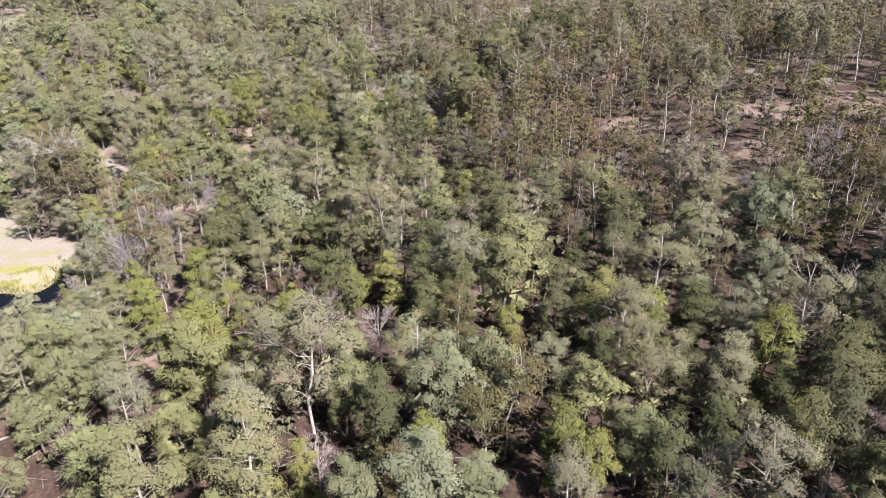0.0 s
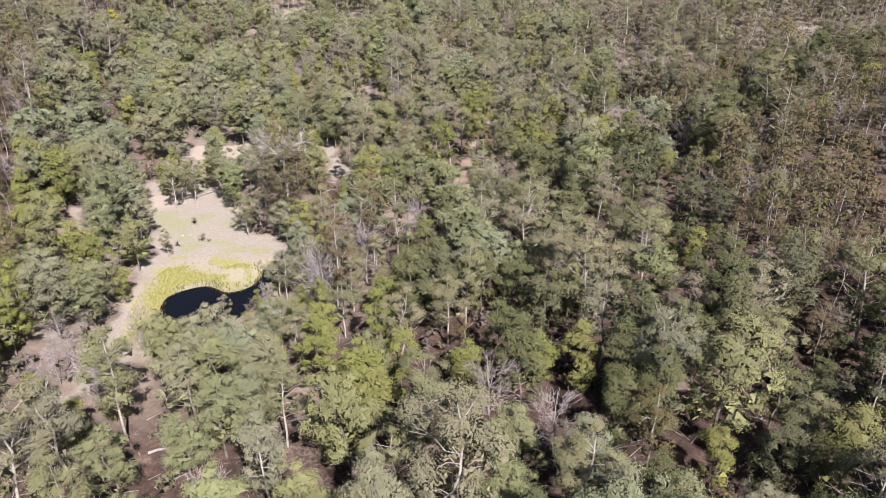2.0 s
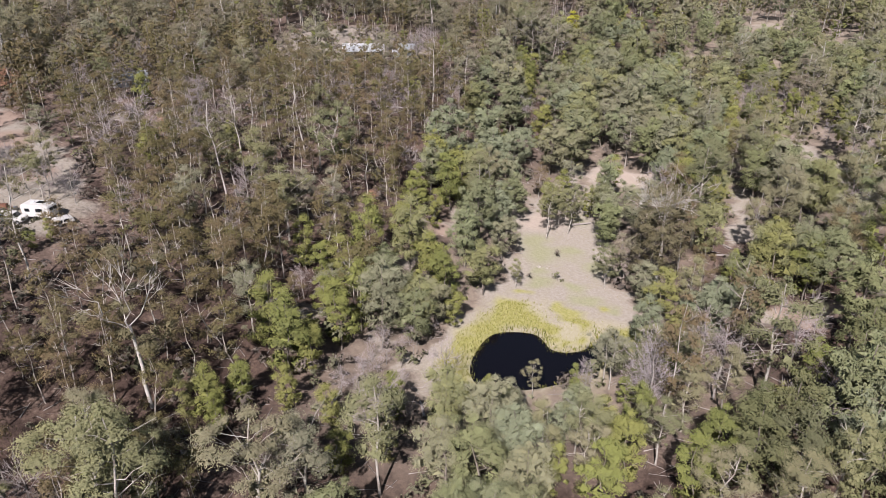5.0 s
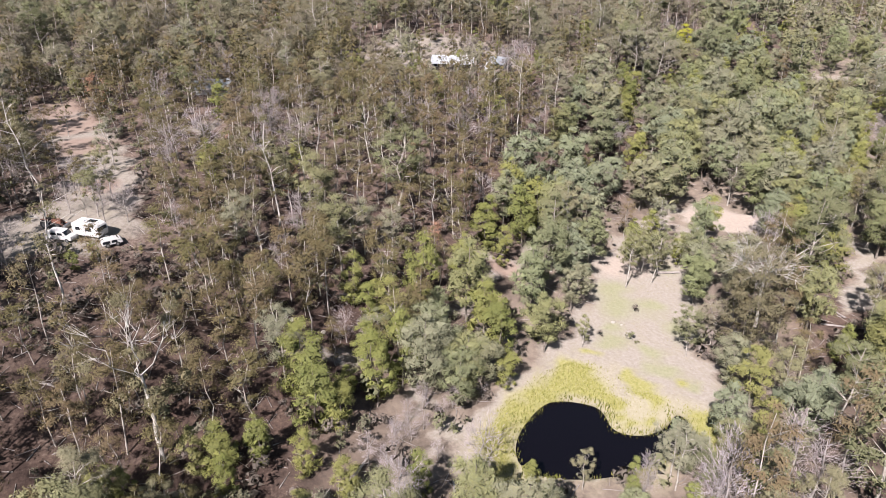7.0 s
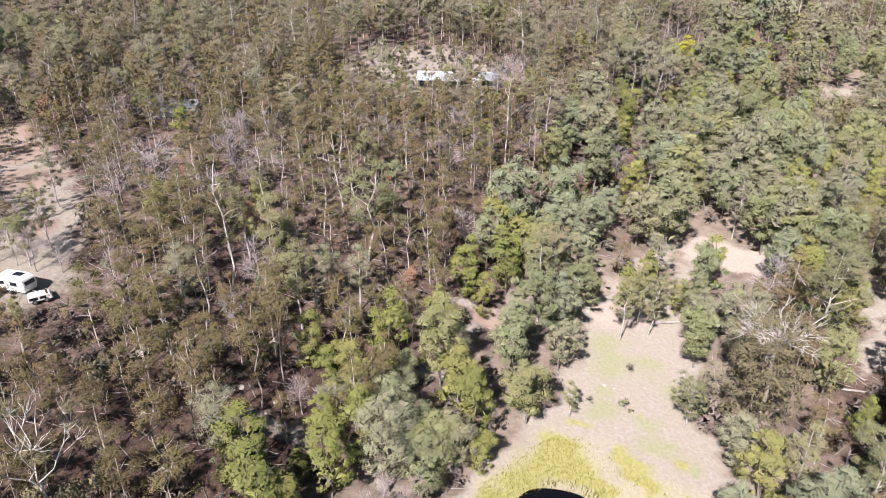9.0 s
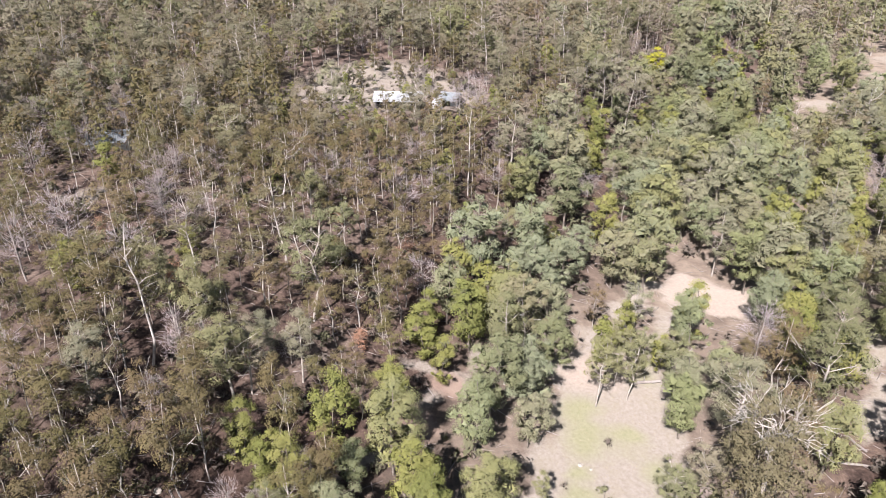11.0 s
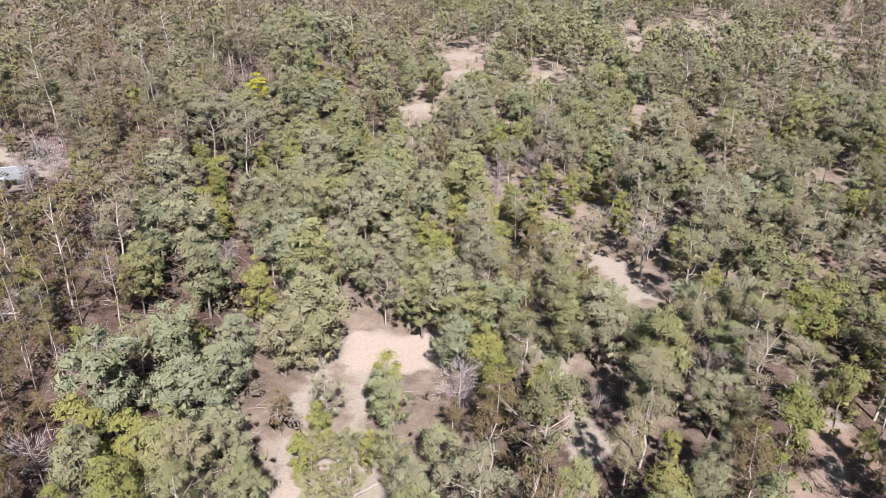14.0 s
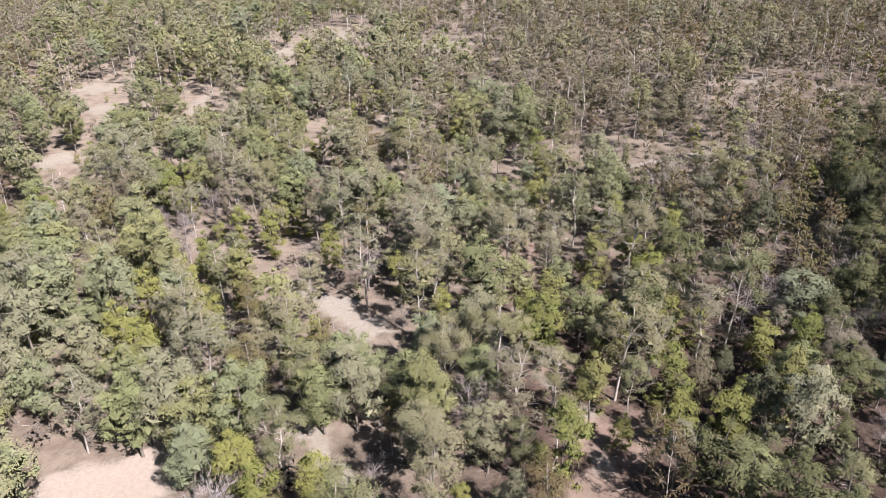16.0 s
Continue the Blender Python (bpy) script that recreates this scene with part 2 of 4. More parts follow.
# narrow paths that the trees hang over
PATHS = [([(-91, 107), (-86.5, 99), (-82.5, 90), (-79, 82), (-75, 77), (-73, 71)], 2.6),
         ([(-120, 120), (-115, 112), (-109, 104), (-105, 95), (-103, 87)], 2.4)]
GLADES = [(116, 186, 10), (88, 185, 7), (60, 142, 6), (75, 158, 6), (52, 186, 6), (-100, 73, 4), (-20, 230, 4), (-170, 590, 22), (-150, 556, 16), (-95, 530, 20), (-190, 391, 11), (-226, 378, 9), (-208, 313, 9), (-120, 300, 4), (-187, 520, 12), (-250, 415, 12),
          (-117, 110, 4.0), (-63, 205, 5), (-43, 82, 3.0), (-180, 64, 5), (-88, 82, 4), (-116, 185, 5), (-122, 157, 3)]
RED_EARTH = [(-56, 146, 6), (-53, 154, 5), (-52, 172, 6), (-52, 184, 6), (-56, 203, 6), (-115, 111, 4), (-109, 103, 4), (-175, 41, 9), (-192, 37, 10), (-150, 44, 5), (-205, 34, 9), (119, 195, 16), (74, 156, 9), (61, 138, 8), (49, 186, 8), (-43, 82, 4), (-24, 79, 4), (-45, 184, 9), (37, 71, 4),
             (-60, 250, 10), (-46, 200, 6), (90, 190, 14), (20, 150, 7), (5, 100, 5)]


SEDGE_BEDS = [(-83.5, 103.5, 3.4), (-85.5, 106.5, 2.4), (-80.5, 106.5, 2.6), (-82, 99, 2.2), (-80, 95, 2.4), (-78, 91, 2.6), (-76, 87.5, 2.4), (-78, 107.2, 1.8), (-75.8, 107, 1.2),
              (-81, 114, 1.4), (-79, 114, 1.6), (-77, 113.6, 1.6), (-75, 112.8, 1.6), (-73, 112.4, 1.3), (-71.4, 109.6, 1.1), (-73.2, 105.8, 1.1), (-71, 107, 1.0),
              (-67, 117, 2.4), (-64.5, 114, 2.4), (-63.5, 109, 2.2), (-64, 103, 1.9), (-72, 86.5, 2.2), (-68, 88, 1.7), (-88.5, 112, 1.2), (-76, 119, 1.1)]
MEADOWS = [(-98, 124, 4.0), (-103.5, 128, 3.0), (-87.3, 129, 3.2), (-79.4, 118.8, 2.2), (-89, 116.5, 2.6), (-95, 130, 2.4), (-84, 121, 2.0), (-106, 141, 3.0), (-112, 149, 4.0), (-116, 184, 5.0), (-92, 120, 1.6), (-75, 121, 1.5)]


def beds(x, y, spots):
    wx, wy = warped(x, y)
    x, y = x + 0.6 * (wx - x), y + 0.6 * (wy - y)
    return np.clip(sum(np.exp(-((x - a) ** 2 + (y - b) ** 2) / (r * r)) for a, b, r in spots), 0, 1)


def height(x, y):
    x, y = np.asarray(x, float), np.asarray(y, float)
    s = (x + 99) * -0.88 + (y - 118) * -0.48
    e = x * 0.95 + (y - 90) * 0.30
    z = 17 * smooth(3, 72, s) + 0.05 * np.clip(s - 72, 0, 250) + 9 * smooth(15, 115, e)
    calm = smooth(0, 14, np.minimum(side_distance(x, y, FLAT), side_distance(x, y, SEDGE)))
    z = z + ripples(x, y) * (0.15 + 0.65 * calm)
    z = z - 1.2 * (1 - smooth(-1.6, 1.2, side_distance(x, y, POND)))
    z = z + 0.9 * np.exp(-((x + 120) ** 2 + (y - 171) ** 2) / 16)
    return z


def warped(x, y):
    """Ragged outlines for all that is drawn on the land."""
    return (x + 1.3 * np.sin(y * 0.55 + 1.4 * np.sin(x * 0.23)) + 0.6 * np.sin(y * 1.3 + x * 0.7), y + 1.3 * np.sin(x * 0.6 + 1.5 * np.sin(y * 0.27)) + 0.6 * np.sin(x * 1.4 - y * 0.6))


def lane_cover(x, y, lanes=LANES):
    x, y = warped(x, y)
    return np.maximum.reduce([1 - smooth(-1.2, 1.2, lane_distance(x, y, l, w)) for l, w in lanes])


def glade_cover(x, y):
    x, y = warped(*warped(x, y))
    return np.maximum.reduce([1 - smooth(r * 0.5, r * 1.15, np.hypot(x - a, (y - b) * 0.9)) for a, b, r in GLADES])


def plot_cover(x, y, plot, soft=2.0):
    if plot is not POND:
        x, y = warped(x, y)
    return 1 - smooth(-soft, soft, side_distance(x, y, plot))


def tracks(x, y):
    """The open ground that is seen from afar between the trees."""
    return np.maximum.reduce([lane_cover(x, y), glade_cover(x, y), plot_cover(x, y, SAND, 1.0), plot_cover(x, y, VAN_YARD, 1.5), plot_cover(x, y, HOUSE_YARD, 3.0)])


def open_land(x, y):
    """Where no tree stands: 1 in the clearings."""
    return np.maximum.reduce([lane_cover(x, y, LANES + PATHS), glade_cover(x, y), plot_cover(x, y, FLAT, 0.8), plot_cover(x, y, SEDGE, 0.8), plot_cover(x, y, SAND, 1.0),
                              plot_cover(x, y, VAN_YARD, 1.5), plot_cover(x, y, HOUSE_YARD, 3.0) * 0.3])


def stretched(lo, hi, step, far_lo, far_hi):
    xs = list(np.arange(lo, hi, step))
    d = step
    while xs[-1] < far_hi:
        d *= 1.25
        xs.append(min(xs[-1] + d, far_hi))
    d, out = step, [lo]
    while out[-1] > far_lo:
        d *= 1.25
        out.append(max(out[-1] - d, far_lo))
    return np.array(out[:0:-1] + xs)


def mesh_from(name, verts, faces, material, smooth_faces=False):
    """A mesh from arrays: all faces with the same number of corners."""
    me = bpy.data.meshes.new(name)
    verts, faces = np.asarray(verts, np.float32), np.asarray(faces, np.int32)
    n, k = faces.shape
    me.vertices.add(len(verts))
    me.vertices.foreach_set("co", verts.ravel())
    me.loops.add(n * k)
    me.loops.foreach_set("vertex_index", faces.ravel())
    me.polygons.add(n)
    me.polygons.foreach_set("loop_start", np.arange(0, n * k, k, dtype=np.int32))
    me.materials.append(material)
    me.update(calc_edges=True)
    if smooth_faces:
        me.shade_smooth()
    return me


def float_layer(me, name, values):
    me.attributes.new(name, "FLOAT", "POINT").data.foreach_set("value", np.asarray(values, np.float32))


gx, gy = stretched(-270, 70, 1.5, -3500, 3500), stretched(20, 320, 1.5, -3500, 3500)
gx, gy = np.union1d(gx, np.arange(-91.0, -59, 0.5)), np.union1d(gy, np.arange(82.0, 121, 0.5))
GX, GY = np.meshgrid(gx, gy)
GX, GY = GX.ravel(), GY.ravel()
nx, ny = len(gx), len(gy)
corner = (np.arange(ny - 1)[:, None] * nx + np.arange(nx - 1)[None, :]).ravel()
land = mesh_from("ground", np.column_stack((GX, GY, height(GX, GY))), np.column_stack((corner, corner + 1, corner + nx + 1, corner + nx)), GROUND, True)
float_layer(land, "bare", np.maximum.reduce([plot_cover(GX, GY, FLAT), plot_cover(GX, GY, SAND, 2.5) * 1.1, lane_cover(GX, GY, LANES + PATHS) * 0.85, glade_cover(GX, GY) * 0.72,
                                             plot_cover(GX, GY, VAN_YARD) * 0.8, plot_cover(GX, GY, HOUSE_YARD, 9) * 0.68]))
float_layer(land, "green", beds(GX, GY, SEDGE_BEDS) * 0.95)
float_layer(land, "meadow", beds(GX, GY, MEADOWS) * 0.95)
float_layer(land, "wheat", plot_cover(GX, GY, SEDGE, 5.0) * 0.95)
# the first term pales the far ground in place of haze; the rest is dry grass
float_layer(land, "straw", 0.2 * smooth(230, 330, GY) + np.maximum(smooth(150, 185, GY) * (1 - smooth(0, 30, (GX + 99) * -0.88 + (GY - 118) * -0.48)) * (1 - 0.5 * smooth(30, 70, GX)) * (1 - 0.85 * smooth(-78, -58, GX) * (1 - smooth(225, 255, GY))), 0.95 * (1 - smooth(4, 24, np.minimum(side_distance(GX, GY, FLAT), side_distance(GX, GY, SAND))))))
float_layer(land, "sand", np.maximum(plot_cover(GX, GY, SAND, 3.0), 0.9 * (1 - smooth(1.5, 8.0, np.hypot(GX + 110, (GY - 136) * 0.7)))))
float_layer(land, "dust", smooth(26, 62, (GX + 99) * -0.88 + (GY - 118) * -0.48))
float_layer(land, "wet", plot_cover(GX, GY, POND, 0.8))
float_layer(land, "red", np.maximum(0.12 * smooth(10, 40, (GX + 99) * -0.88 + (GY - 118) * -0.48), np.maximum.reduce([1 - smooth(r * 0.3, r * 1.2, np.hypot(GX - a, GY - b)) for a, b, r in RED_EARTH]) * 0.9))
tagged(new("ground", land), "dry woodland floor with leaf litter, pale dirt and sedge", "ground", kind="structure")

pond_x, pond_y = np.meshgrid(np.arange(-86, -58, 1.0), np.arange(84, 119, 1.0))
cols = pond_x.shape[1]
keep = [(i, j) for j in range(pond_x.shape[0] - 1) for i in range(cols - 1) if side_distance(pond_x[j, i] + 0.5, pond_y[j, i] + 0.5, POND) < 2.5]
pond = mesh_from("water", np.column_stack((pond_x.ravel(), pond_y.ravel(), np.full(pond_x.size, -0.42))),
                 [(j * cols + i, j * cols + i + 1, (j + 1) * cols + i + 1, (j + 1) * cols + i) for i, j in keep], water_material())
tagged(new("water", pond), "still dark water of a small drying pond", "pond", kind="structure")

# ---- trees ----
def tube(path, radii, sides):
    """A tapered limb along a path."""
    path, radii = np.asarray(path, float), np.asarray(radii, float)
    n = len(path)
    way = np.gradient(path, axis=0)
    way /= np.linalg.norm(way, axis=1)[:, None] + 1e-9
    ref = np.where(np.abs(way[:, 2:3]) > 0.8, [[1.0, 0, 0]], [[0, 0, 1.0]])
    u = np.cross(way, ref)
    u /= np.linalg.norm(u, axis=1)[:, None] + 1e-9
    v = np.cross(way, u)
    a = np.linspace(0, 2 * math.pi, sides, endpoint=False)
    ring = path[:, None, :] + radii[:, None, None] * (np.cos(a)[None, :, None] * u[:, None, :] + np.sin(a)[None, :, None] * v[:, None, :])
    i = np.arange(n - 1)[:, None] * sides
    k = np.arange(sides)[None, :]
    k2 = (k + 1) % sides
    faces = np.stack((i + k, i + k2, i + sides + k2, i + sides + k), -1).reshape(-1, 4)
    return ring.reshape(-1, 3), faces


def join(pieces):
    verts, faces, at = [], [], 0
    for v, f in pieces:
        verts.append(v)
        faces.append(np.asarray(f) + at)
        at += len(v)
    return np.concatenate(verts), np.concatenate(faces)


def bent(rng, start, end, steps, wobble):
    k = np.linspace(0, 1, steps)[:, None]
    p = start + (end - start) * k
    p[1:-1] += rng.normal(0, wobble, (steps - 2, 3))
    return p


def sprays(rng, centres, radii, count, size, flat=0.8, up=0.35, loose=0.55, core=0.6, slim=0.40, grain=0.24, airy=0.0):
    """Leaf sprays on the outside of a crown of clumps, turned outwards and up, round a ragged inner mass of leaves."""
    weight = radii ** 2
    tries = count * 5
    pick = rng.choice(len(centres), tries, p=weight / weight.sum())
    d = rng.normal(size=(tries, 3))
    d /= np.linalg.norm(d, axis=1)[:, None]
    d[:, 2] = np.where(d[:, 2] < -0.4, -d[:, 2], d[:, 2])
    at = centres[pick] + d * (radii[pick] * (0.45 - 0.1 * airy + (0.80 + 0.45 * airy) * rng.random(tries) ** 1.25))[:, None] * [1, 1, flat]
    buried = np.zeros(tries, bool)
    for i, (c, r) in enumerate(zip(centres, radii)):
        buried |= (pick != i) & ((((at - c) / [1, 1, flat]) ** 2).sum(1) < (0.82 * r) ** 2)
    outward = centres[pick] - centres.mean(0)
    buried |= (d * outward).sum(1) < -0.25 * np.linalg.norm(outward, axis=1)
    good = np.concatenate((np.flatnonzero(~buried), np.flatnonzero(buried)))[:count]
    at, d = at[good], d[good]
    n = d + [0, 0, up] + rng.normal(0, loose, (count, 3))
    n /= np.linalg.norm(n, axis=1)[:, None]
    hang = rng.normal(size=(count, 3)) * [1, 1, 0.5] - [0, 0, 1.1]
    u = hang - n * (hang * n).sum(1)[:, None]
    u /= np.linalg.norm(u, axis=1)[:, None] + 1e-6
    v = np.cross(n, u)
    s = (size * (0.6 + 0.8 * rng.random(count)))[:, None]
    out = outward[good] / (np.linalg.norm(outward[good], axis=1)[:, None] + 0.5)
    soft = d * 0.65 + out * 0.8 + [0, 0, 0.1] + rng.normal(0, grain, (count, 3))
    soft /= np.linalg.norm(soft, axis=1)[:, None]
    v *= np.where((n * soft).sum(1) < 0, -1.0, 1.0)[:, None]
    tri = np.stack((at + u * s * 1.0, at - u * s * 0.6 + v * s * slim, at - u * s * 0.6 - v * s * slim), 1)
    turned = (np.cross(tri[:, 1] - tri[:, 0], tri[:, 2] - tri[:, 0]) * soft).sum(1) < 0
    tri[turned] = tri[turned][:, ::-1]
    lumps = [(tri.reshape(-1, 3), np.arange(count * 3).reshape(-1, 3))]
    normals = [np.repeat(soft, 3, 0)]
    for c, rr in zip(centres, radii):
        way = rng.normal(size=(10, 1, 3))
        way /= np.linalg.norm(way, axis=2)[:, :, None]
        scrap = (way * 0.38 + rng.uniform(-0.85, 0.85, (10, 3, 3)) * core) * rr * [1, 1, flat]
        facing = (np.cross(scrap[:, 1] - scrap[:, 0], scrap[:, 2] - scrap[:, 0]) * way[:, 0]).sum(1) < 0
        scrap[facing] = scrap[facing][:, ::-1]
        lumps.append((c + scrap.reshape(-1, 3), np.arange(30).reshape(-1, 3)))
        side = (c - centres.mean(0)) / (np.linalg.norm(c - centres.mean(0)) + 0.5)
        normals.append(np.repeat(way[:, 0] * 0.45 + side * 0.7 + [0, 0, 0.2] + rng.normal(0, 0.12, (10, 3)), 3, 0))
    normals = np.concatenate(normals)
    return (*join(lumps), normals / np.linalg.norm(normals, axis=1)[:, None])


def leaf_mesh(name, crown, material):
    """Foliage that takes the light as a soft mass, not as single flat leaves."""
    me = mesh_from(name, crown[0], crown[1], material, True)
    if len(crown) > 2:
        me.normals_split_custom_set_from_vertices(crown[2].astype(np.float32))
    return me


def twigs(rng, tips, count, thick):
    """A haze of fine bare twigs round the ends of the limbs."""
    p = tips[rng.integers(0, len(tips), count)] + rng.normal(0, 0.45, (count, 3))
    way = (p - tips.mean(0)) * [0.35, 0.35, 0.15] + rng.normal(0, 0.5, (count, 3)) + [0, 0, 0.55]
    way *= (rng.uniform(0.5, 1.2, count) / np.linalg.norm(way, axis=1))[:, None]
    side = np.cross(way, rng.normal(size=(count, 3)))
    side *= (0.028 * thick / (np.linalg.norm(side, axis=1) + 1e-6))[:, None]
    return np.stack((p - side, p + side, p + way), 1).reshape(-1, 3), np.arange(count * 3).reshape(-1, 3)


# height, crown radius, where the crown begins, clumps, clump radius, trunk radius, sprays, their size
FORM = {"gum": (17.0, 3.3, 0.37, 28, 0.92, 0.19, 4300, 0.155),
        "leafy": (15.0, 3.5, 0.27, 38, 1.06, 0.20, 5400, 0.160),
        "sapling": (9.8, 2.1, 0.12, 22, 0.82, 0.10, 2700, 0.15),
        "slender": (14.0, 2.2, 0.28, 18, 0.70, 0.10, 1350, 0.18),
        "ridge": (13.5, 3.0, 0.26, 20, 0.95, 0.13, 3000, 0.17),
        "shrub": (2.8, 1.5, 0.05, 2, 0.95, 0.05, 44, 0.34),
        "tall": (19.0, 3.2, 0.44, 18, 0.76, 0.17, 1300, 0.18),
        "oak": (14.0, 2.9, 0.18, 30, 0.95, 0.16, 3000, 0.18),
        "rusty": (6.5, 1.6, 0.10, 14, 0.72, 0.08, 900, 0.17),
        "dead": (9.5, 2.6, 0.25, 0, 0, 0.13, 0, 0.0)}
CORE = {"gum": 0.62, "leafy": 0.74, "sapling": 0.70, "slender": 0.36, "ridge": 0.5, "shrub": 0.6, "rusty": 0.5, "tall": 0.34, "oak": 0.6}
AIRY = {"slender": 1.0, "tall": 0.9, "rusty": 0.8, "ridge": 0.5, "gum": 0.4}
# distance: share of the sprays, growth of each spray, sides of the wood, clumps left out between two
NEAR, LIGHT, MIDDLE, FAR = (2.5, 0.72, 5, 1), (1.35, 0.90, 4, 1), (0.27, 1.45, 3, 1), (0.10, 2.0, 3, 2)


def grow(kind, seed, detail=NEAR):
    """Trunk and crown of one tree, its foot at the origin."""
    rng = np.random.default_rng(seed)
    tall, wide, start, clumps, clump, stem, leaves, size = FORM[kind]
    share, growth, sides, skip = detail
    near = detail in (NEAR, LIGHT)
    lean = rng.normal(0, 0.04 * tall, 2)
    top = np.array([lean[0], lean[1], tall * (0.88 if kind != "dead" else 0.95)])
    steps = 6 if near else 3
    spine = bent(rng, np.array([0, 0, -0.4]), top, steps, 0.014 * tall)
    wood = [tube(spine, stem * np.linspace(1.1, 0.28, steps), sides)]
    centres = []
    limbs = (20 if near else 10 if detail is MIDDLE else 5) if kind == "dead" else clumps
    squash = rng.uniform(0.85, 1.15)
    for i in range(limbs):
        k = start + (0.98 - start) * (i + 0.6 * rng.random()) / limbs
        base = np.array([np.interp(k * tall * 0.8, spine[:, 2], spine[:, j]) for j in range(3)])
        turn = i * 2.4 + rng.normal(0, 0.6)
        q = (k - start) / (1 - start)
        if kind in ("leafy", "shrub", "sapling", "oak"):
            bulge = math.sqrt(max(0.10, 1 - ((q - 0.42) / 0.66) ** 2))
        else:
            bulge = 0.55 + 0.5 * math.sin(math.pi * min(1, q * 0.85 + 0.1))
        reach = wide * bulge * (0.35 + 0.7 * rng.random()) * squash
        rise = (0.35 + 0.6 * rng.random()) * reach * (0.9 if kind in ("gum", "slender", "dead", "tall") else 0.5)
        end = base + [math.cos(turn) * reach, math.sin(turn) * reach, rise]
        end[2] = min(end[2], tall * 0.97)
        if kind == "dead":
            wood.append(tube(bent(rng, base, end, 3, 0.12), stem * 0.33 * (1.15 - k) * np.linspace(1.2, 0.25, 3) + 0.012, 3))
            for _ in range(7 if near else 3 if detail is MIDDLE else 1):
                j = base + (end - base) * rng.uniform(0.35, 1)
                tip = j + rng.normal(0, 0.5, 3) + (end - base) * 0.3 + [0, 0, 0.35]
                wood.append(tube(np.array([j, tip]), (0.024, 0.010), 3))
            centres.append(end)
            continue
        if near and kind in ("gum", "slender", "tall") and i % 4 == 1:
            end = base + (end - base) * 1.15
            wood.append(tube(bent(rng, base, end, 5, 0.11 * reach), stem * 0.25 * np.linspace(1.0, 0.25, 5), 4))
            for _ in range(3):
                j = base + (end - base) * rng.uniform(0.5, 0.95)
                wood.append(tube(np.array([j, j + (end - base) * 0.3 + rng.normal(0, 0.5, 3) + [0, 0, 0.3]]), (0.035, 0.012), 3))
            if rng.random() < 0.55:
                continue
        if (near and (i % 2 == 0 if kind in ("gum", "tall") else i % 4 == 0) and kind not in ("shrub", "sapling")) or (detail is MIDDLE and i % 4 == 0):
            wood.append(tube(bent(rng, base, end, 3, 0.06 * reach), stem * 0.30 * np.linspace(1.0, 0.2, 3), 4 if near else 3))
        centres.append(end)
        if rng.random() < 0.5:
            centres.append(base + (end - base) * 0.5 + rng.normal(0, 0.35, 3))
    trunk = join(wood)
    if kind == "dead":
        return trunk, twigs(rng, np.array(centres), 420 if near else 60 if detail is MIDDLE else 30, 1.0 if near else 2.2)
    centres.append(top + [0, 0, tall * 0.03])
    centres = np.array(centres)
    radii = clump * rng.uniform(0.5, 1.4, len(centres))
    core = CORE[kind]
    if skip > 1:
        centres = centres[::skip]
        radii = radii[:len(centres)] * 1.25
    return trunk, sprays(rng, centres, radii, int(leaves * share), size * growth, core=core, slim=0.40 if near else 0.66, loose=0.5 if detail is NEAR else 0.27 if near else 0.22, grain=0.14 if near else 0.06, airy=AIRY.get(kind, 0.0))


def clear_of(x, y):
    return open_land(x, y) < 0.35


def low_growth(x, y):
    """In front of the tracks and yards only low trees grow."""
    d = np.hypot(x + 40, y - 70) + 1e-6
    u, v = (x + 40) / d, (y - 70) / d
    out = np.zeros(np.shape(x), bool)
    for k in (4.0, 8.0, 12.0, 17.0, 23.0, 30.0, 38.0, 46.0, 55.0, 64.0):
        out |= (tracks(x + u * k, y + v * k) > 0.5) & (k < np.maximum(15, 0.18 * d))
    for k in (3.0, 6.0, 9.0):
        out |= side_distance(x - 0.7 * k, y + 0.72 * k, POND) < 1.0
    return out


def sparse(x, y):
    """Thin woodland with much bare ground."""
    return np.maximum.reduce([1 - smooth(0.6 * r, 1.2 * r, np.hypot(x - a, y - b)) for a, b, r in SPARSE])


SPARSE = [(-68, 137, 5), (75, 170, 45), (120, 200, 40), (-180, 60, 14), (-240, 150, 30), (-60, 225, 18), (-103, 235, 16), (-200, 320, 40), (-20, 310, 26), (50, 370, 50), (-205, 390, 36), (-160, 560, 60)]


def creek(x, y):
    """1 along the creek, where the trees are dense and green."""
    band = lane_distance(x, y, [(90, 60), (0, 92), (-60, 105), (-110, 128), (-145, 165), (-190, 235), (-270, 340)], 0)
    west = smooth(60, 110, -x)
    return 1 - smooth(28 - 14 * west, 62 - 22 * west, band)


def shade_bands(x, y):
    """1 along the bands where close, dark-coloured trees stand in for shade."""
    x, y = warped(x, y)
    return np.maximum.reduce([1 - smooth(8, 14, lane_distance(x, y, [(-28, 108), (-20, 165), (0, 205), (14, 228), (27, 262), (48, 302)], 0)),
                      1 - smooth(7, 12, lane_distance(x, y, [(-2, 86), (10, 104), (26, 118)], 0)) * 0.8,
                      1 - smooth(7, 12, lane_distance(x, y, [(64, 82), (42, 60), (24, 50)], 0))])


def dry(x, y):
    """1 on the dry hillsides west and east."""
    s = (x + 99) * -0.88 + (y - 118) * -0.48
    e = x * 0.95 + (y - 90) * 0.30
    return np.maximum(smooth(4, 20, s), smooth(12, 45, e) * smooth(110, 150, y + 0.2 * x))


